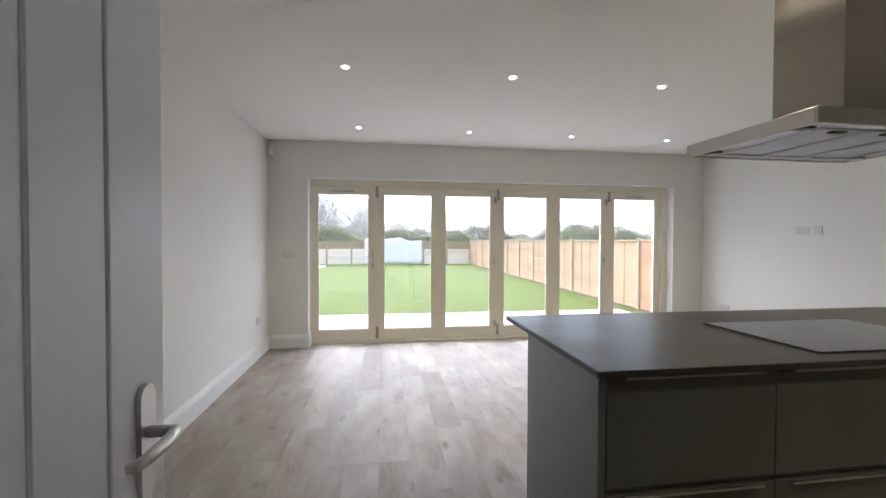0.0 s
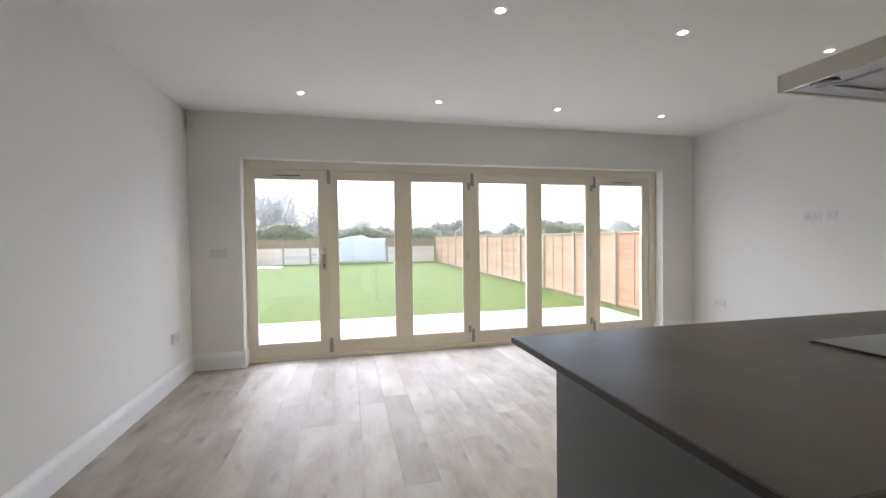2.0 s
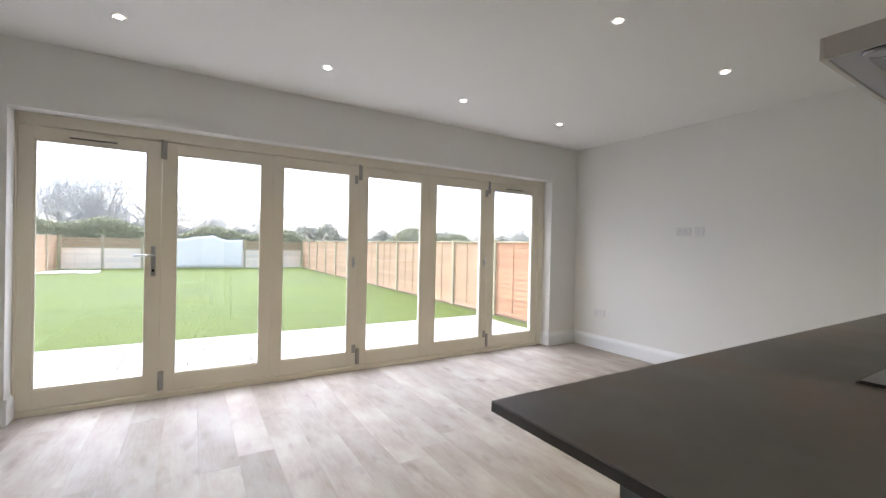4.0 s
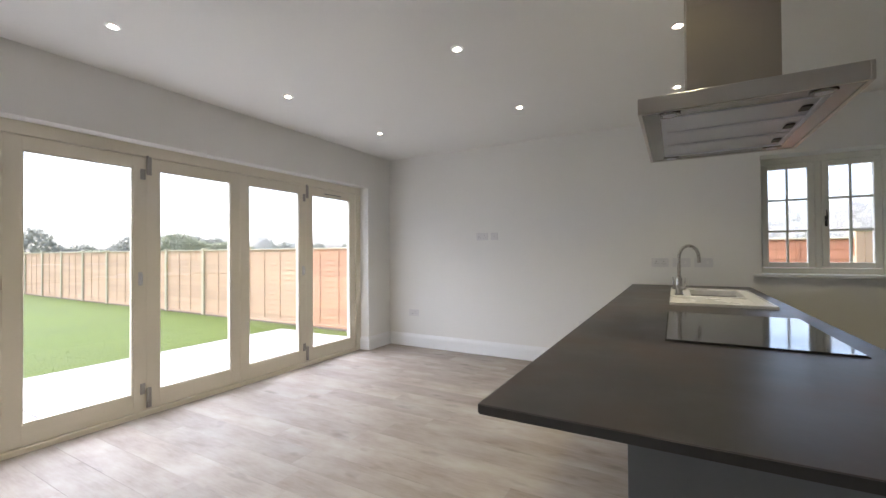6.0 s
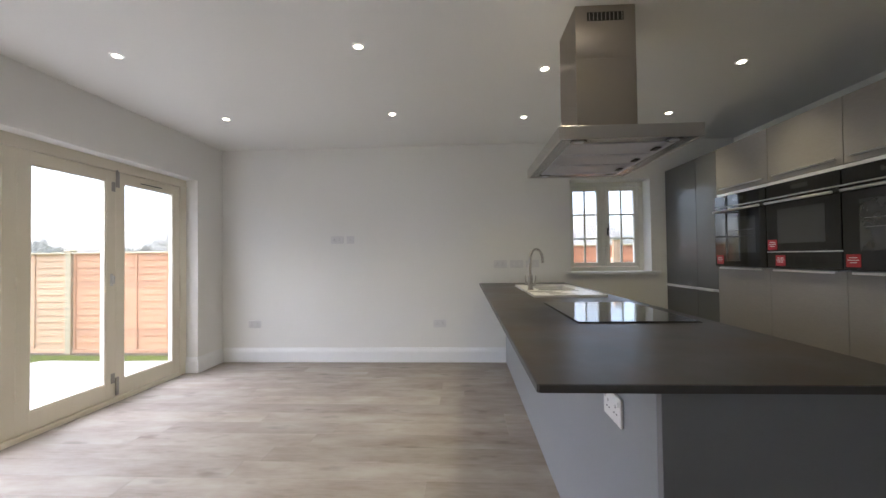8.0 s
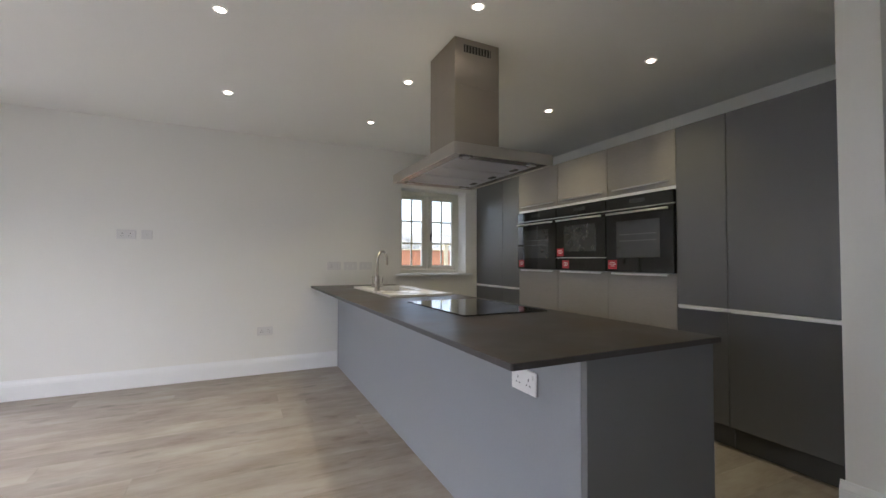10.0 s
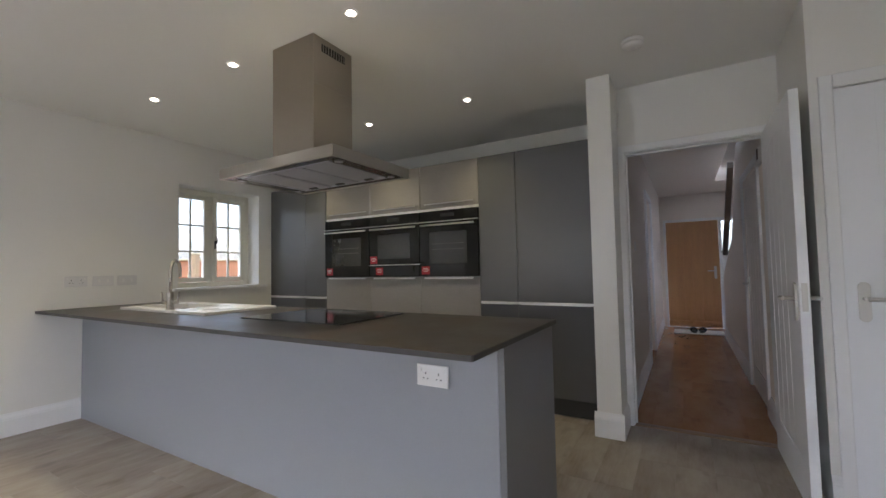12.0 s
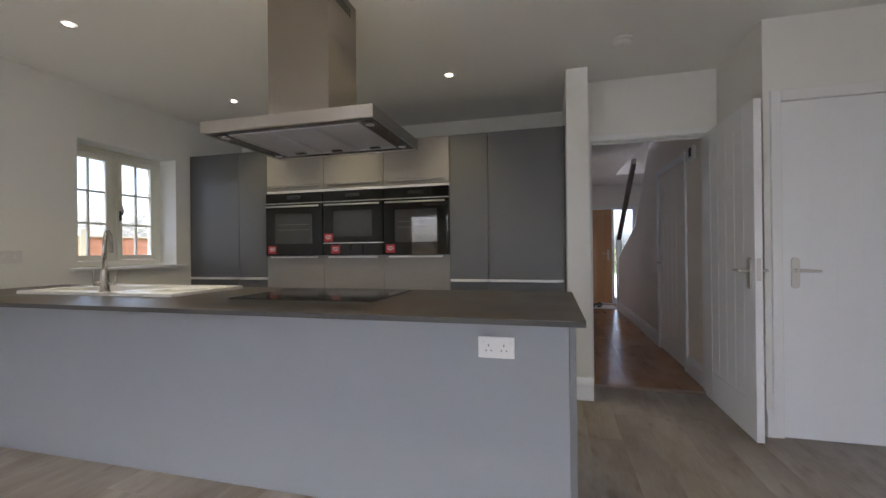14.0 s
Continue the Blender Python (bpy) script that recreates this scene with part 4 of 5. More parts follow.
tp = thing("tap", "brushed steel swan-neck mixer tap with two levers behind the sink", "tap", at=(3.36, 3.695, zs + 0.0002), rz=44)
bm = bmesh.new()
lathe(bm, [(0.028, 0), (0.028, 0.006), (0.022, 0.012), (0.02, 0.11), (0.015, 0.13)])
part("body", bm, "tap_steel", tp)
bm = bmesh.new()
pts = [(0, 0, 0.12), (0, 0, 0.27)] + [(0, -0.088 + 0.088 * math.cos(a), 0.26 + 0.088 * math.sin(a)) for a in (math.pi * k / 12 for k in range(1, 12))] + [(0, -0.176, 0.252), (0, -0.176, 0.225)]
tube(bm, pts, 0.0115, 14)
part("spout", bm, "tap_steel", tp, "swan-neck spout")
for s in (-1, 1):
    bm = bmesh.new()
    tube(bm, [(s * 0.015, 0, 0.05), (s * 0.05, 0, 0.05)], 0.013, 12)
    tube(bm, [(s * 0.045, 0, 0.05), (s * 0.05, 0, 0.08), (s * 0.054, -0.002, 0.125)], [0.009, 0.006, 0.005], 10)
    part("tap_lever", bm, "tap_steel", tp)


# ---------------------------------------------------------------- cooker hood
hd = thing("cooker_hood", "brushed steel island cooker hood hanging from the ceiling over the hob", "cooker hood")
HX0, HX1, HY0, HY1, HZ0, HZ1 = 1.643, 2.556, 3.208, 3.83, 1.704, 1.762
part("canopy_band", boxes((HX0, HY0, HZ0, HX1, HY0 + 0.012, HZ1), (HX0, HY1 - 0.012, HZ0, HX1, HY1, HZ1), (HX0, HY0 + 0.012, HZ0, HX0 + 0.012, HY1 - 0.012, HZ1), (HX1 - 0.012, HY0 + 0.012, HZ0, HX1, HY1 - 0.012, HZ1), bev=0.0015), "steel_h", hd)
part("canopy_top", boxes((HX0 + 0.012, HY0 + 0.012, HZ1 - 0.006, HX1 - 0.012, HY1 - 0.012, HZ1 - 0.001)), "steel_h", hd)
bm = boxes((HX0 + 0.012, HY0 + 0.012, HZ0 + 0.004, HX0 + 0.1, HY1 - 0.012, HZ0 + 0.012), (HX1 - 0.1, HY0 + 0.012, HZ0 + 0.004, HX1 - 0.012, HY1 - 0.012, HZ0 + 0.012), (HX0 + 0.1, HY0 + 0.012, HZ0 + 0.004, HX1 - 0.1, HY0 + 0.07, HZ0 + 0.012), (HX0 + 0.1, HY1 - 0.07, HZ0 + 0.004, HX1 - 0.1, HY1 - 0.012, HZ0 + 0.012))
part("underside", bm, "hood_under", hd)
fw = (HX1 - HX0 - 0.2) / 3
for k in range(3):
    x0 = HX0 + 0.1 + k * fw
    f = part("grease_filter", boxes((x0 + 0.003, HY0 + 0.072, HZ0 + 0.006, x0 + fw - 0.003, HY1 - 0.072, HZ0 + 0.014), bev=0.002), "mesh", hd, "metal mesh grease filter")
    part("filter_frame", boxes((x0 + 0.003, HY0 + 0.072, HZ0 + 0.001, x0 + 0.018, HY1 - 0.072, HZ0 + 0.0058), (x0 + fw - 0.018, HY0 + 0.072, HZ0 + 0.001, x0 + fw - 0.003, HY1 - 0.072, HZ0 + 0.0058), (x0 + 0.018, HY0 + 0.072, HZ0 + 0.001, x0 + fw - 0.018, HY0 + 0.088, HZ0 + 0.0058), (x0 + 0.018, HY1 - 0.088, HZ0 + 0.001, x0 + fw - 0.018, HY1 - 0.072, HZ0 + 0.0058)), "mesh", f)
    part("filter_latch", boxes((x0 + fw / 2 - 0.03, HY0 + 0.095, HZ0 - 0.001, x0 + fw / 2 + 0.03, HY0 + 0.125, HZ0 + 0.0055), bev=0.002), "dark", f)
for x in (HX0 + 0.06, HX1 - 0.06):
    for y in (HY0 + 0.1, HY1 - 0.1):
        bm = bmesh.new()
        lathe(bm, [(0.034, HZ0 - 0.002), (0.036, HZ0 + 0.004), (0.024, HZ0 + 0.0041)], Matrix.Translation((x, y, 0)))
        l = part("hood_lamp", bm, "hood_under", hd, "small round hood lamp, switched off")
        bm = bmesh.new()
        lathe(bm, [(0.022, HZ0 - 0.003), (0.022, HZ0 - 0.0021)], Matrix.Translation((x, y, 0)))
        part("lens", bm, "mesh", l)
CX0, CX1, CY0, CY1 = 1.948, 2.292, 3.364, 3.668
bm = bmesh.new()
box(bm, CX0, CY0, HZ1 - 0.001, CX1, CY1, 2.2, 0.002)
part("chimney", bm, "steel", hd, "lower steel chimney section")
part("chimney_sleeve", boxes((CX0 + 0.0007, CY0 + 0.0007, 2.2, CX1 - 0.0007, CY1 - 0.0007, ZC - 0.0005), bev=0.001), "steel", hd, "upper steel chimney section with vent slots")
vg = part("vent_grille", boxes((CX0 - 0.0004, CY0 + 0.06, 2.395, CX0 + 0.0028, CY1 - 0.06, 2.44)), "dark", hd)
for k in range(9):
    y = CY0 + 0.066 + k * 0.0205
    part("vent_slat", boxes((CX0 - 0.0014, y, 2.397, CX0 - 0.0003, y + 0.004, 2.438)), "hinge", vg)


# ---------------------------------------------------------------- downlights and detectors
def downlight(x, y):
    t = thing("downlight", "small round recessed ceiling downlight, switched on", "ceiling light", "recessed downlights", at=(x, y, ZC))
    bm = bmesh.new()
    lathe(bm, [(0.038, -0.0002), (0.038, -0.003), (0.032, -0.006), (0.026, -0.004), (0.026, -0.0008)], seg=24)
    part("bezel", bm, "gloss", t)
    bm = bmesh.new()
    lathe(bm, [(0.0165, -0.0062), (0.0165, -0.0045)], seg=20)
    part("lens", bm, "lamp", t, "glowing lens")
    return t


for x, y in BEAMS:
    downlight(x, y)

sd = thing("smoke_alarm", "round white smoke alarm on the ceiling", "smoke alarm", at=(0.445, 2.61, ZC))
bm = bmesh.new()
lathe(bm, [(0.062, -0.0004), (0.064, -0.012), (0.058, -0.014), (0.056, -0.02), (0.06, -0.022), (0.055, -0.036), (0.03, -0.043), (0.001, -0.044)], seg=32)
part("cover", bm, "plastic", sd)
bm = bmesh.new()
lathe(bm, [(0.012, -0.0455), (0.012, -0.043)], seg=16)
part("test_button", bm, "sink", sd)

pir = thing("motion_sensor", "small white alarm sensor high in the wall corner", "alarm sensor", at=(XW + 0.045, YN - 0.045, 2.34), rz=-135)
bm = bmesh.new()
prism(bm, [(-0.03, 0, -0.055), (0.03, 0, -0.055), (0.03, 0.0, 0.055), (-0.03, 0, 0.055)], (0, 0, 0), (0, 0.035, 0))
part("case", bm, "plastic", pir)
part("lens", boxes((-0.02, 0.035, -0.035, 0.02, 0.041, 0.012), bev=0.004, seg=2), "sink", pir)


# ---------------------------------------------------------------- wall plates
def plate(name, label, cat, x, y, z, rz, w=0.086, kind_="socket1", group="", paint="plate"):
    """A wall plate at (x, y, z); local -y looks out of the wall."""
    t = thing(name, label, cat, group, at=(x, y, z), rz=rz)
    part("face_plate", boxes((-w / 2, -0.009, -0.043, w / 2, -0.0004, 0.043), bev=0.003, seg=2), paint, t)
    n = 2 if w > 0.12 else 1
    for k in range(n):
        cx = (k - (n - 1) / 2) * 0.062
        if kind_.startswith("socket"):
            part("pin_holes", boxes((cx - 0.002, -0.0098, 0.004, cx + 0.002, -0.0088, 0.013), (cx - 0.013, -0.0098, -0.014, cx - 0.007, -0.0088, -0.010), (cx + 0.007, -0.0098, -0.014, cx + 0.013, -0.0088, -0.010)), "dark", t)
            sx = cx + (0.024 if k else -0.024) if n == 2 else 0.03
            part("rocker", boxes((sx - 0.005, -0.0125, 0.014, sx + 0.005, -0.0088, 0.03), bev=0.001), "plastic", t)
        elif kind_ == "switch":
            part("rocker", boxes((cx - 0.008, -0.013, -0.014, cx + 0.008, -0.0088, 0.014), bev=0.0015), "plastic", t)
        elif kind_ == "aerial":
            bm = bmesh.new()
            tube(bm, [(cx, -0.0088, 0), (cx, -0.015, 0)], 0.006, 12)
            part("jack", bm, "chrome", t)
    return t


plate("double_socket", "white double socket on the blue-grey peninsula back panel", "socket", 1.125, PY1 + 0.0, 0.728, 180, 0.147, "socket2", paint="plastic")
plate("double_socket", "white double socket high on the wall for a television", "socket", XE, 5.72, 1.405, -90, 0.147, "socket2", "wall plates")
plate("aerial_plate", "white single aerial plate beside the high double socket", "socket", XE, 5.565, 1.405, -90, 0.086, "aerial")
plate("double_socket", "white double socket low on the wall above the skirting board", "socket", XE, 4.54, 0.44, -90, 0.147, "socket2", "wall plates")
plate("double_socket", "white double socket low in the corner near the folding doors", "socket", XE, 6.7, 0.44, -90, 0.147, "socket2", "wall plates")
plate("double_socket", "white double socket above the worktop behind the sink", "socket", XE, 3.845, 1.108, -90, 0.147, "socket2", "worktop sockets")
plate("switch_plate", "white appliance switch plate above the worktop", "switch", XE, 3.663, 1.108, -90, 0.147, "switch", "worktop sockets")
plate("switch_plate", "white appliance switch plate above the worktop", "switch", XE, 3.487, 1.108, -90, 0.147, "switch", "worktop sockets")
plate("double_socket", "white double socket low on the long white wall", "socket", XW, 6.7, 0.41, 90, 0.147, "socket2", "wall plates")
plate("light_switch", "white light switch beside the folding doors", "switch", -0.95, YN, 1.12, 0, 0.147, "switch")
plate("light_switch", "white light switch on the hall wall", "switch", 0.62, 1.104, 1.326, -90, 0.086, "switch", "hall switches")
plate("light_switch", "white light switch on the hall wall", "switch", 0.62, -0.07, 1.42, -90, 0.086, "switch", "hall switches")

th = thing("thermostat", "small white wall thermostat with a pale round dial", "thermostat", at=(XW, 4.125, 1.432), rz=90)
part("case", boxes((-0.045, -0.028, -0.045, 0.045, -0.0004, 0.045), bev=0.006, seg=2), "plastic", th)
bm = bmesh.new()
tube(bm, [(0.006, -0.027, -0.004), (0.006, -0.042, -0.004)], [0.029, 0.026], 24)
dl = part("dial", bm, "plate", th, "pale round dial")
part("pointer", boxes((0.014, -0.0445, 0.004, 0.027, -0.0415, 0.024), bev=0.001), "dark", dl)

ap = thing("alarm_panel", "small white wall box with a black window by the hall doorway", "alarm panel", at=(-0.28, 1.5, 1.93), rz=90)
part("case", boxes((-0.09, -0.03, -0.06, 0.09, -0.0004, 0.06), bev=0.005, seg=2), "plastic", ap)
part("display", boxes((0.005, -0.032, -0.03, 0.065, -0.0295, 0.045)), "dark", ap)

# ---------------------------------------------------------------- hall things
hr = thing("handrail", "dark oak handrail on the sloping white stair wall", "handrail")
bm = bmesh.new()
prism(bm, [(-0.3, -1.36, 2.41), (-0.3, -1.36, 2.49), (-0.3, -2.86, 1.36), (-0.3, -2.86, 1.28)], (0, 0, 0), (-0.07, 0, 0))
part("rail", bm, "rail", hr)
nw = thing("newel_post", "white painted newel post at the foot of the stairs", "newel post")
part("post", boxes((-0.385, -2.95, 0.001, -0.295, -2.86, 1.33), bev=0.006, seg=2), "gloss", nw)
part("cap", boxes((-0.395, -2.96, 1.33, -0.285, -2.85, 1.355), bev=0.01, seg=2), "rail", nw)
st = thing("staircase", "white painted straight staircase rising behind the hall wall", "staircase")
for k in range(13):
    y0 = -2.5 + k * 0.225
    part("step", boxes((-1.29, y0, 0.001 if k == 0 else k * 0.19 - 0.02, -0.4, y0 + 0.225, (k + 1) * 0.19), bev=0.003), "gloss", st)
dm = thing("door_mat", "pale rectangular door mat inside the front door", "door mat")
part("pile", boxes((-0.28, -3.16, 0.001, 0.44, -2.70, 0.014), bev=0.004), "mat_fibre", dm)
for k, (x, y, a) in enumerate(((0.02, -2.93, 80), (0.15, -2.9, 95))):
    s = thing("sandal", "black flat sandal lying on the door mat", "shoe", "pair of sandals", at=(x, y, 0.0145), rz=a)
    bm = bmesh.new()
    out = [(0.14 * math.cos(t), (0.042 + 0.008 * math.cos(t)) * math.sin(t)) for t in (2 * math.pi * q / 18 for q in range(18))]
    prism(bm, [(p, q, 0) for p, q in out], (0, 0, 0), (0, 0, 0.02))
    part("sole", bm, "shoe", s)
    for px in (0.05, -0.05):
        bm = bmesh.new()
        tube(bm, [(px, 0.044 * math.cos(t), 0.018 + 0.05 * math.sin(t)) for t in (math.pi * q / 8 for q in range(9))], 0.011, 8)
        part("strap", bm, "shoe", s)

# ---------------------------------------------------------------- outside
GZ = -0.13
setting("ground", boxes((-900, -900, GZ - 0.5, 900, 900, GZ)), "lawn", "flat mown green lawn and fields beyond")
setting("ground_bed", boxes((-6.0, YN + THN + 0.01, GZ - 0.02, 4.94, 9.78, GZ + 0.012)), "grout", "mortar bed under the paving")
tagged(bpy.data.objects["ground_bed"], category="paving")
setting("ground_edge", boxes((5.38, YN + THN + 0.01, GZ - 0.02, 5.6, 26, GZ + 0.006)), "soil", "bare soil strip along the fence")
out = setting("wall_outer", boxes((XW - TH - 0.1, YN + THN + 0.001, -0.2, BX0, YN + THN + 0.02, 2.9), (BX1, YN + THN + 0.001, -0.2, XE + TH + 0.1, YN + THN + 0.02, 2.9), (BX0, YN + THN + 0.001, BZ, BX1, YN + THN + 0.02, 2.9)), "brick", "red brick outer wall face")


setting("ground_drive", boxes((-9, -16, GZ - 0.02, 9, HALL_S - 0.13, GZ + 0.02)), "gravel", "pale gravel drive outside the front door")


def fence_post(x, y, ztop, owner, rz=0):
    t = thing("fence_post", "square pale timber fence post with a cap", "fence post", "garden fence posts", at=(x, y, GZ - 0.05), rz=rz)
    part("post", boxes((-0.045, -0.045, 0, 0.045, 0.045, ztop - GZ + 0.05), bev=0.005), "post", t)
    part("cap", boxes((-0.055, -0.055, ztop - GZ + 0.05, 0.055, 0.055, ztop - GZ + 0.075), bev=0.008), "post", t)
    under(t, owner)


def lap_panel(w, h, z0, label, n=12, paint="fence"):
    """A lap panel along local x, 0 to w, seen from local -y."""
    t = thing("fence_panel", label, "fence panel", "garden fence panels")
    for k in range(n):
        za, zb = z0 + k * h / n, z0 + (k + 1) * h / n + 0.008
        bm = bmesh.new()
        m = 12
        lo = [(w * i / m, za + 0.005 * noise.noise(Vector((i * 1.7, k * 3.1, w)))) for i in range(m + 1)]
        va = [bm.verts.new((x, -0.0135, z)) for x, z in lo]
        vb = [bm.verts.new((x, -0.004, zb)) for x, z in lo]
        vc = [bm.verts.new((x, -0.006, z)) for x, z in lo]
        for i in range(m):
            bm.faces.new((va[i], va[i + 1], vb[i + 1], vb[i]))
            bm.faces.new((vc[i], vc[i + 1], va[i + 1], va[i]))
            bm.faces.new((vb[i], vb[i + 1], vc[i + 1], vc[i]))
        part("slat", bm, paint, t)
    for i in range(4):
        x = w * (0.02 + 0.96 * i / 3)
        part("batten", boxes((x - 0.018, -0.02, z0, x + 0.018, -0.012, z0 + h), bev=0.003), paint, t)
    part("capping", boxes((0, -0.04, z0 + h, w, 0.02, z0 + h + 0.025), bev=0.004), "post", t)
    part("gravel_board", boxes((0, -0.02, GZ + 0.02, w, 0.005, z0 - 0.004), bev=0.003), paint, t)
    return t


PITCH, FX, FY0 = 1.53, 5.45, 6.84
side_fence = thing("side_fence", "orange-brown waney lap fence with timber posts beside the lawn", "fence")
end_fence = thing("end_fence", "pale lap fence with slatted top across the garden end", "fence")
near_fence = thing("near_fence", "red-brown waney lap fence close to the side window", "fence")
first = lap_panel(PITCH - 0.1, 1.36, -0.06, "bright orange-brown waney lap fence panel beside the patio", 14, "fence_orange")
second = lap_panel(PITCH - 0.1, 1.36, -0.06, "pale peach waney lap fence panel beside the lawn", 14)
second.matrix_basis = pose(FX, FY0 + 3 * PITCH - 0.05, 0, 0, 0, -90)
base = pose(FX, FY0 + PITCH - 0.05, 0, 0, 0, -90)
first.matrix_basis = base
for_parent = [(first, side_fence), (second, side_fence)]
for k in range(-2, 13):
    if k not in (0, 2):
        for_parent.append((copy_thing(first if k < 2 else second, pose(FX, FY0 + (k + 1) * PITCH - 0.05, 0, 0, 0, -90)), side_fence))
for k in range(-2, 14):
    fence_post(FX, FY0 + k * PITCH, 1.335, side_fence)
YBF = FY0 + 13 * PITCH + 0.06

EP = 1.42
lower = lap_panel(EP - 0.1, 0.86, -0.06, "pale lap fence panel at the far end of the garden", 8, "fence_pale")
lower.matrix_basis = pose(FX - EP, YBF, 0)
for_parent.append((lower, end_fence))
for k in range(1, 7):
    for_parent.append((copy_thing(lower, pose(FX - (k + 1) * EP, YBF, 0)), end_fence))


def trellis(w):
    t = thing("fence_trellis", "pale brown slatted fence top at the far end of the garden", "fence", "slatted fence tops")
    for k in range(4):
        part("slat", boxes((0, -0.02, 0.85 + k * 0.108, w, 0.0, 0.85 + k * 0.108 + 0.058)), "fence", t)
    return t


tr = trellis(EP - 0.1)
tr.matrix_basis = pose(FX - EP, YBF, 0)
for k in range(1, 7):
    for_parent.append((copy_thing(tr, pose(FX - (k + 1) * EP, YBF, 0)), end_fence))
for_parent.append((tr, end_fence))
for k in range(1, 8):
    fence_post(FX - 0.05 - k * EP, YBF, 1.31, end_fence)
XR = FX - 0.12 - 7 * EP
for k in range(2):
    for_parent.append((copy_thing(second, pose(XR, YBF - 0.05 - k * PITCH, 0, 0, 0, -90)), end_fence))
    fence_post(XR, YBF - 0.02 - (k + 1) * PITCH, 1.335, end_fence)

rail_fence = thing("rail_fence", "open post and rail timber fence beyond the lawn", "fence", at=(XR, YBF - 3.1, GZ))
for k in range(5):
    part("post", boxes((-0.05 - 1.8 * (k + 1), -0.05, -0.05, 0.05 - 1.8 * (k + 1), 0.05, 1.2), bev=0.01), "post", rail_fence)
for z in (0.3, 0.68, 1.05):
    part("rail", boxes((-9.1, -0.085, z, -0.06, -0.052, z + 0.09), bev=0.008), "post", rail_fence)
gs = thing("ground_sheet", "white sheeting lying flat on the far lawn", "sheeting", at=(-3.8, 24.6, GZ), rz=4)
bm = bmesh.new()
grid = [[bm.verts.new((-1.0 + 1.9 * i / 14, -0.7 + 1.5 * j / 10, 0.012 + 0.06 * abs(noise.noise(Vector((i * 0.4, j * 0.5, 2)))))) for i in range(15)] for j in range(11)]
for j in range(10):
    for i in range(14):
        bm.faces.new((grid[j][i], grid[j][i + 1], grid[j + 1][i + 1], grid[j + 1][i])).smooth = True
ob = part("sheet", bm, "tarp", gs)
ob.modifiers.new("thick", "SOLIDIFY").thickness = 0.01

# white sheeting draped over the far fence
TX0, TX1 = -0.95, 2.46
bm = bmesh.new()
nx, nz = 40, 10
grid = []
for j in range(nz + 1):
    row = []
    for i in range(nx + 1):
        x = TX0 + (TX1 - TX0) * i / nx
        u = i / nx
        top = 1.3 + 0.13 * math.exp(-((u - 0.06) / 0.06) ** 2) + 0.17 * math.exp(-((u - 0.6) / 0.09) ** 2) + 0.12 * math.exp(-((u - 0.45) / 0.12) ** 2) + 0.015 * math.sin(u * 21)
        z = -0.1 + (top + 0.1) * j / nz
        row.append(bm.verts.new((x, YBF - 0.038 + 0.006 * noise.noise(Vector((x * 2.2, z * 2.5, 4))), z)))
    grid.append(row)
for j in range(nz):
    for i in range(nx):
        bm.faces.new((grid[j][i], grid[j][i + 1], grid[j + 1][i + 1], grid[j + 1][i])).smooth = True
sheet = thing("plastic_sheet", "white plastic sheeting draped over the far fence", "sheeting")
ob = part("sheet", bm, "tarp", sheet)
md = ob.modifiers.new("thick", "SOLIDIFY")
md.thickness = 0.01


def bare_tree(seed, height, label, spread=0.62, crown_mat="bark_hazed", levels=5):
    """A bare winter tree: tapered trunk, limbs and many fine twigs."""
    rng = random.Random(seed)
    t = thing("tree", label, "tree", "trees beyond the garden")
    trunk, crown = bmesh.new(), bmesh.new()

    def limb(p, d, length, r, level):
        pts, rs, q, v = [p], [r], p, d
        n = 4 if level < 3 else 2
        for i in range(n):
            v = (v + Vector((rng.uniform(-1, 1), rng.uniform(-1, 1), rng.uniform(-0.3, 0.6))) * 0.2).normalized()
            q = q + v * length / n
            pts.append(q)
            rs.append(r * (1 - 0.5 * (i + 1) / n))
        tube(trunk if level == 0 else crown, pts, [max(q, 0.008) for q in rs], 8 if level == 0 else (5 if level < 3 else 3), False)
        if level >= levels:
            return
        for i in range(5 if level in (0, 1) else 4):
            a = rng.uniform(0, 2 * math.pi)
            side = v.orthogonal().normalized()
            side = side * math.cos(a) + v.cross(side) * math.sin(a)
            nd = (v * (1 - spread) + side * spread * rng.uniform(0.7, 1.4) + Vector((0, 0, 0.15))).normalized()
            k = rng.randint(1 if level else 2, len(pts) - 1)
            limb(pts[k], nd, length * rng.uniform(0.55, 0.8), rs[k] * 0.62, level + 1)

    limb(Vector((0, 0, -0.3)), Vector((0, 0, 1)), height * 0.36, height * 0.026, 0)
    part("trunk", trunk, "bark_hazed", t)
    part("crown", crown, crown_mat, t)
    return t


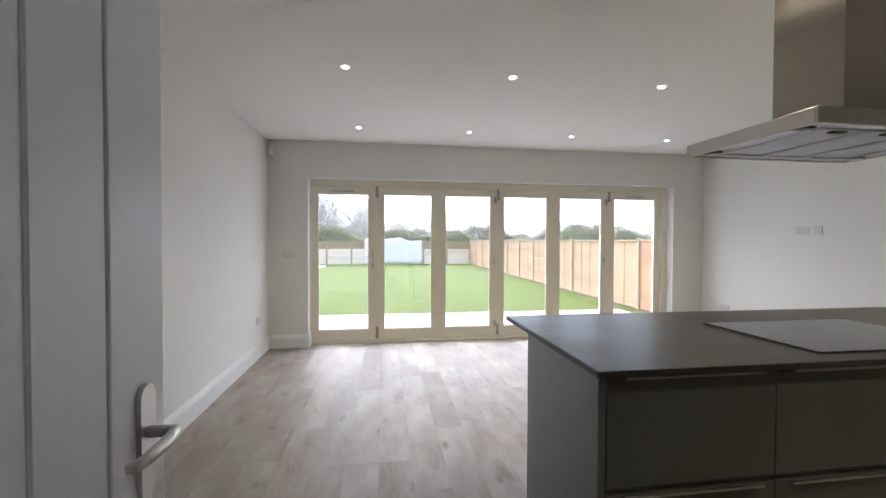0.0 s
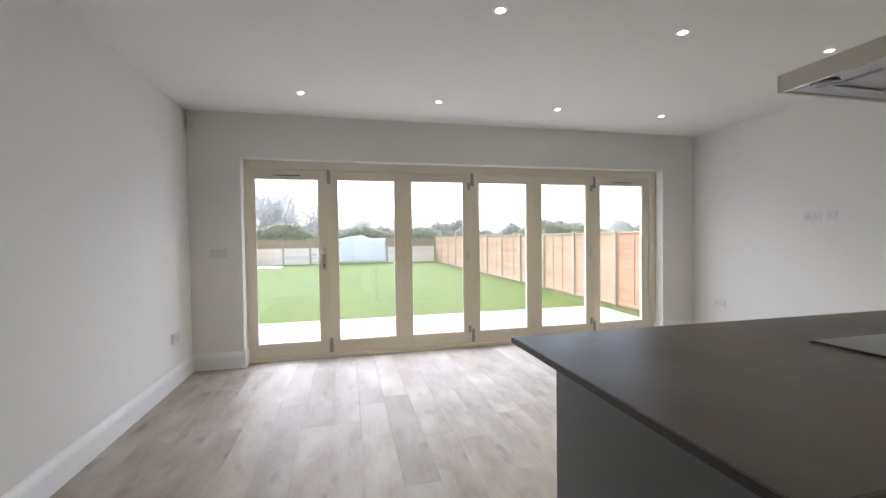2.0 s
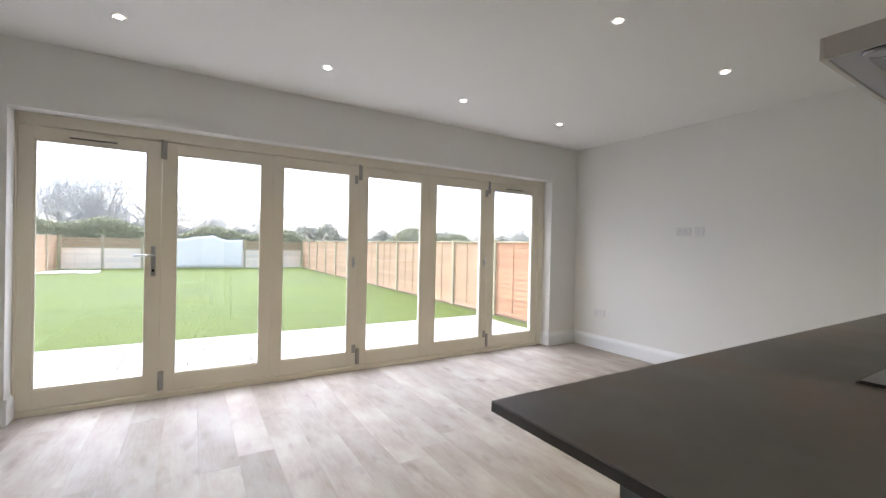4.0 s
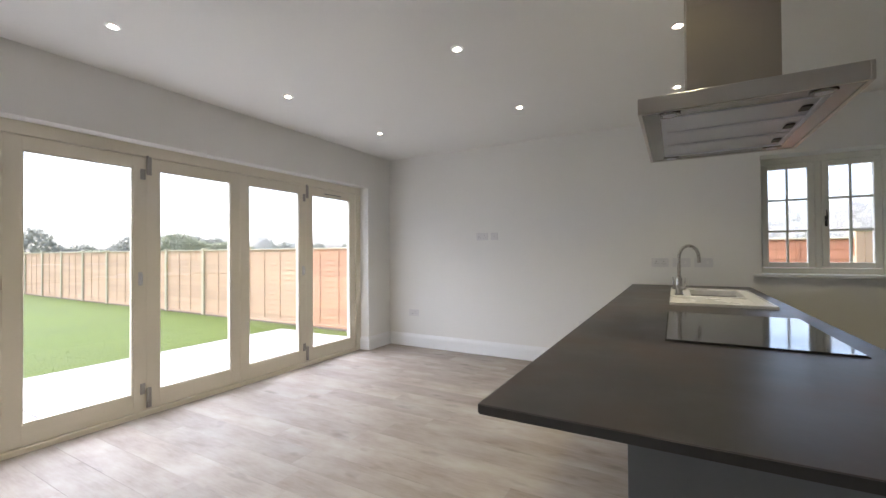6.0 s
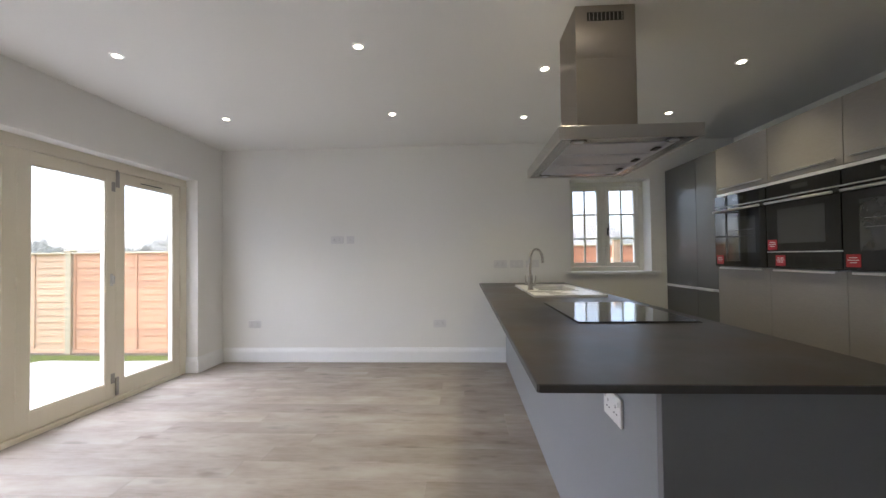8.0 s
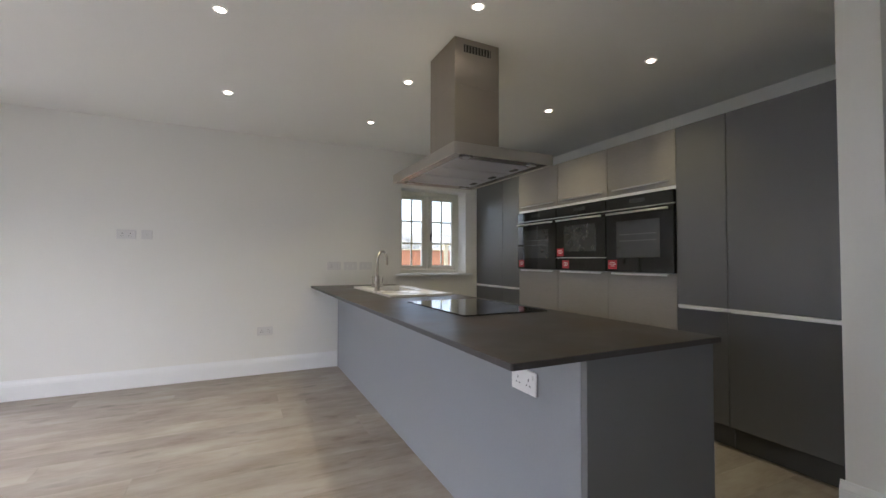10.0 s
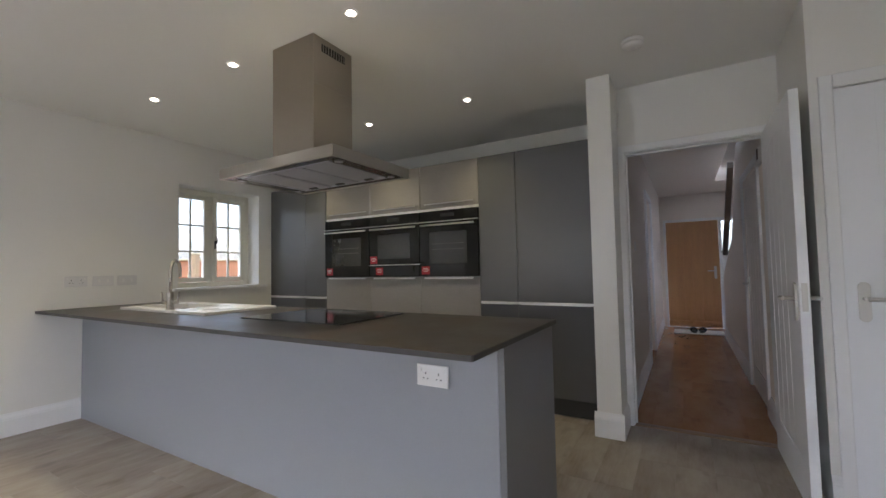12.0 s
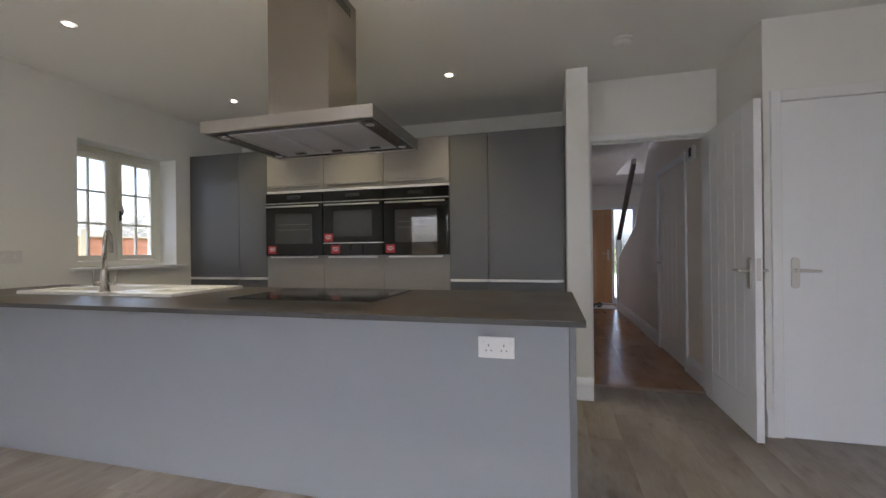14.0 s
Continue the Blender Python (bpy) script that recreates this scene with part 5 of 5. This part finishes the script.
def hedge(name, x0, x1, y, h, depth, seed, n, material, size, label):
    """A run of scrub made of many small leaf cards round an uneven outline."""
    rs = np.random.RandomState(seed)
    x = rs.uniform(x0, x1, n)
    base = h * (0.72 + 0.28 * np.sin(x * 0.13 + seed) * np.sin(x * 0.41 + 1.3 * seed) + 0.12 * np.sin(x * 1.3))
    u = rs.uniform(0, 1, n) ** 0.6
    z = GZ + base * u
    yy = y + rs.uniform(-0.5, 0.5, n) * depth * np.sqrt(np.clip(1.05 - u, 0.05, 1))
    c = np.stack([x, yy, z], 1)
    a = rs.normal(size=(n, 3))
    b = rs.normal(size=(n, 3))
    a /= np.linalg.norm(a, axis=1)[:, None]
    b /= np.linalg.norm(b, axis=1)[:, None]
    s = size * rs.uniform(0.5, 1.3, n)[:, None]
    v = np.concatenate([c, c + a * s, c + b * s], 1).reshape(-1, 3)
    me = bpy.data.meshes.new(name)
    me.from_pydata(v.tolist(), [], np.arange(3 * n).reshape(-1, 3).tolist())
    me.materials.append(M[material])
    return tagged(new(name, me), label, "hedge", "", "stuff")


hedge("hedge", -24, 22, 34, 2.7, 3.0, 3, 110000, "hedge", 0.11, "tangled olive-green hedge beyond the garden fence")
hedge("far_hedge", -60, 95, 75, 4.6, 6, 5, 60000, "hedge_far_hazed", 0.4, "distant grey-green line of woods")
hedge("far_hedge", 60, 75, 5, 5.0, 40, 8, 20000, "hedge_far_hazed", 0.5, "distant grey-green woods beyond the side fence")

hedge("side_hedge", 17, 27, -14, 3.3, 24, 21, 45000, "hedge_far_hazed", 0.12, "tangled grey-green bushes beyond the side fence")
hedge("front_hedge", -16, 16, -18, 1.7, 1.6, 6, 16000, "hedge", 0.14, "green hedge beyond the front drive")

hedge("bush", -6.2, -1.9, 37.5, 3.9, 2.0, 12, 7000, "hedge", 0.13, "olive-green bush standing before the bare trees")

T1 = bare_tree(4, 10, "tall bare winter tree with fine grey twigs")
T1.matrix_basis = pose(-4.6, 43, GZ)
T2 = bare_tree(9, 8, "bare winter tree with a spreading crown")
T2.matrix_basis = pose(-2.2, 45, GZ)
T3 = bare_tree(17, 6.5, "small bare winter tree in the hedge line")
T3.matrix_basis = pose(7.1, 44, GZ)
for src, x, y, s, r in ((T1, -6.6, 44, 0.95, 15), (T1, -3.4, 48, 1.0, 250), (T2, -5.6, 40.5, 0.9, 310), (T2, -3.6, 41, 0.7, 190), (T2, 17, 0.5, 0.55, 20), (T3, 18.5, -1.3, 0.75, 140), (T2, 17, -4.6, 0.6, 250), (T1, 19, -9, 0.5, 75), (T2, 24, -3.4, 0.7, 60), (T3, 22, -7.6, 0.75, 20), (T1, 27, -12.5, 0.6, 200), (T3, 26, 0.4, 0.7, 130), (T2, 30, -9.5, 0.75, 260), (T1, 33, -5, 0.62, 70), (T2, -8, 40, 1.05, 40), (T1, -12, 47, 1.1, 120), (T3, 0.8, 42, 0.8, 200), (T3, 2.6, 52, 0.9, 80), (T2, 19.8, 46, 0.68, 77), (T2, 27, 46, 0.62, 10), (T3, 36, 50, 0.9, 300), (T2, 52, 60, 0.9, 222), (T1, 30, 9, 0.8, 33), (T2, 33, 2, 0.9, 150), (T3, 24, 6, 0.9, 95), (T3, 44, 36, 1.1, 15)):
    copy_thing(src, pose(x, y, GZ, 0, 0, r) @ Matrix.Diagonal((s, s, s, 1)))

# side fence seen through the east window
side = lap_panel(1.8, 1.37, 0.0, "red-brown waney lap fence panel close to the side window", 10, "fence_red")
side.matrix_basis = pose(7.6, 4.7, 0, 0, 0, -90)
for k in (1, 2, 3):
    for_parent.append((copy_thing(side, pose(7.6, 4.7 - k * 1.9, 0, 0, 0, -90)), near_fence))
for_parent.append((side, near_fence))
for k in range(5):
    fence_post(7.6, 4.75 - k * 1.9, 1.47, near_fence)
gate_end = thing("gate_panel", "narrow pale timber board panel standing before the red-brown fence", "fence", at=(6.55, 1.77, GZ), rz=-62)
for k in range(2):
    part("board", boxes((-0.15 + 0.1 * k, -0.012, -0.05, -0.052 + 0.1 * k, 0.012, 1.56), bev=0.004), "fence", gate_end)
part("capping", boxes((-0.16, -0.03, 1.56, 0.06, 0.03, 1.585), bev=0.006), "post", gate_end)
for z in (0.3, 1.2):
    part("rail", boxes((-0.15, 0.0125, z, 0.048, 0.045, z + 0.08), bev=0.004), "post", gate_end)
for a, b in for_parent:
    under(a, b)


# ---------------------------------------------------------------- floor planks, paving and grass
def piece_mesh(name, w, l, h, g, material, bev=0.0007):
    """A chamfered slab w x l, top at z = 0, centred."""
    a, b = w / 2 - g, l / 2 - g
    v = [(sx * (a - bev), sy * (b - bev), 0) for sx, sy in ((-1, -1), (1, -1), (1, 1), (-1, 1))]
    v += [(sx * a, sy * b, -bev) for sx, sy in ((-1, -1), (1, -1), (1, 1), (-1, 1))]
    v += [(sx * a, sy * b, -h) for sx, sy in ((-1, -1), (1, -1), (1, 1), (-1, 1))]
    f = [(0, 1, 2, 3)] + [(i + 4 * k + 4, (i + 1) % 4 + 4 * k + 4, (i + 1) % 4 + 4 * k, i + 4 * k) for k in (0, 1) for i in range(4)]
    me = bpy.data.meshes.new(name)
    me.from_pydata(v, [], f)
    me.materials.append(M[material])
    return me


meshes = {}


def piece(name, parent, x0, y0, x1, y1, z, h, g, material):
    key = (name, round(x1 - x0, 3), round(y1 - y0, 3), material)
    if key not in meshes:
        meshes[key] = piece_mesh(name, x1 - x0, y1 - y0, h, g, material)
    ob = new(name, meshes[key])
    ob.location = ((x0 + x1) / 2, (y0 + y1) / 2, z)
    ob.parent = parent
    return ob


PW = 0.19
rng = random.Random(11)


def lay_planks(parent, x0, x1, y0, y1, material, clip=None):
    i = 0
    x = x0
    while x < x1 - 0.01:
        xe = min(x + PW, x1)
        ya = y0
        first_len = rng.choice([0.4, 0.8, 1.2, 1.6])
        while ya < y1 - 0.01:
            L = first_len if ya == y0 else rng.choice([1.2, 1.6, 1.8, 1.9])
            yb = min(ya + L, y1)
            if y1 - yb < 0.25:
                yb = y1
            a, b = (max(ya, clip(x)) if clip else ya), yb
            if b - a > 0.02:
                piece("plank", parent, x, a, xe, b, 0.0, 0.0115, 0.0002, material)
            ya = yb
        x = xe
        i += 1


def south_edge(x):
    return 1.925 if x < 0.63 else 1.27


lay_planks(floor, XW, XE, 1.27, YN + 0.12, "floor", south_edge)
lay_planks(floor_hall, -1.3, 0.72, HALL_S, 0.96, "hallfloor")
lay_planks(floor, -0.28, 0.62, 0.96, 1.855, "hallfloor")

bed = bpy.data.objects["ground_bed"]
rows = [0.6, 0.6, 0.6, 0.75]
ya = YN + THN + 0.03
for j, d in enumerate(rows):
    yb = min(ya + d, 9.77)
    x = -5.9 + 0.3 * (j % 2)
    while x < 4.9:
        xe = min(x + rng.choice([0.6, 0.9, 0.75, 0.45]), 4.93)
        if xe - x > 0.1:
            piece("paving_slab", bed, x, ya, xe, yb, GZ + 0.04, 0.03, 0.005, "slab")
        x = xe
    ya = yb

n = 26000
rs = np.random.RandomState(2)
gx = rs.uniform(-6, 5.3, n)
gy = 9.79 + rs.uniform(0, 1, n) ** 2 * 4
c = np.stack([gx, gy, np.full(n, GZ)], 1)
ang = rs.uniform(0, 2 * np.pi, n)
wv = np.stack([np.cos(ang), np.sin(ang), np.zeros(n)], 1) * 0.004
tip = np.stack([rs.normal(0, 0.012, n), rs.normal(0, 0.012, n), rs.uniform(0.004, 0.01, n)], 1)
v = np.concatenate([c - wv, c + wv, c + tip], 1).reshape(-1, 3)
me = bpy.data.meshes.new("grass")
me.from_pydata(v.tolist(), [], np.arange(3 * n).reshape(-1, 3).tolist())
me.materials.append(M["blade"])
tagged(new("grass", me), "short blades of green lawn grass", "grass", "", "stuff")
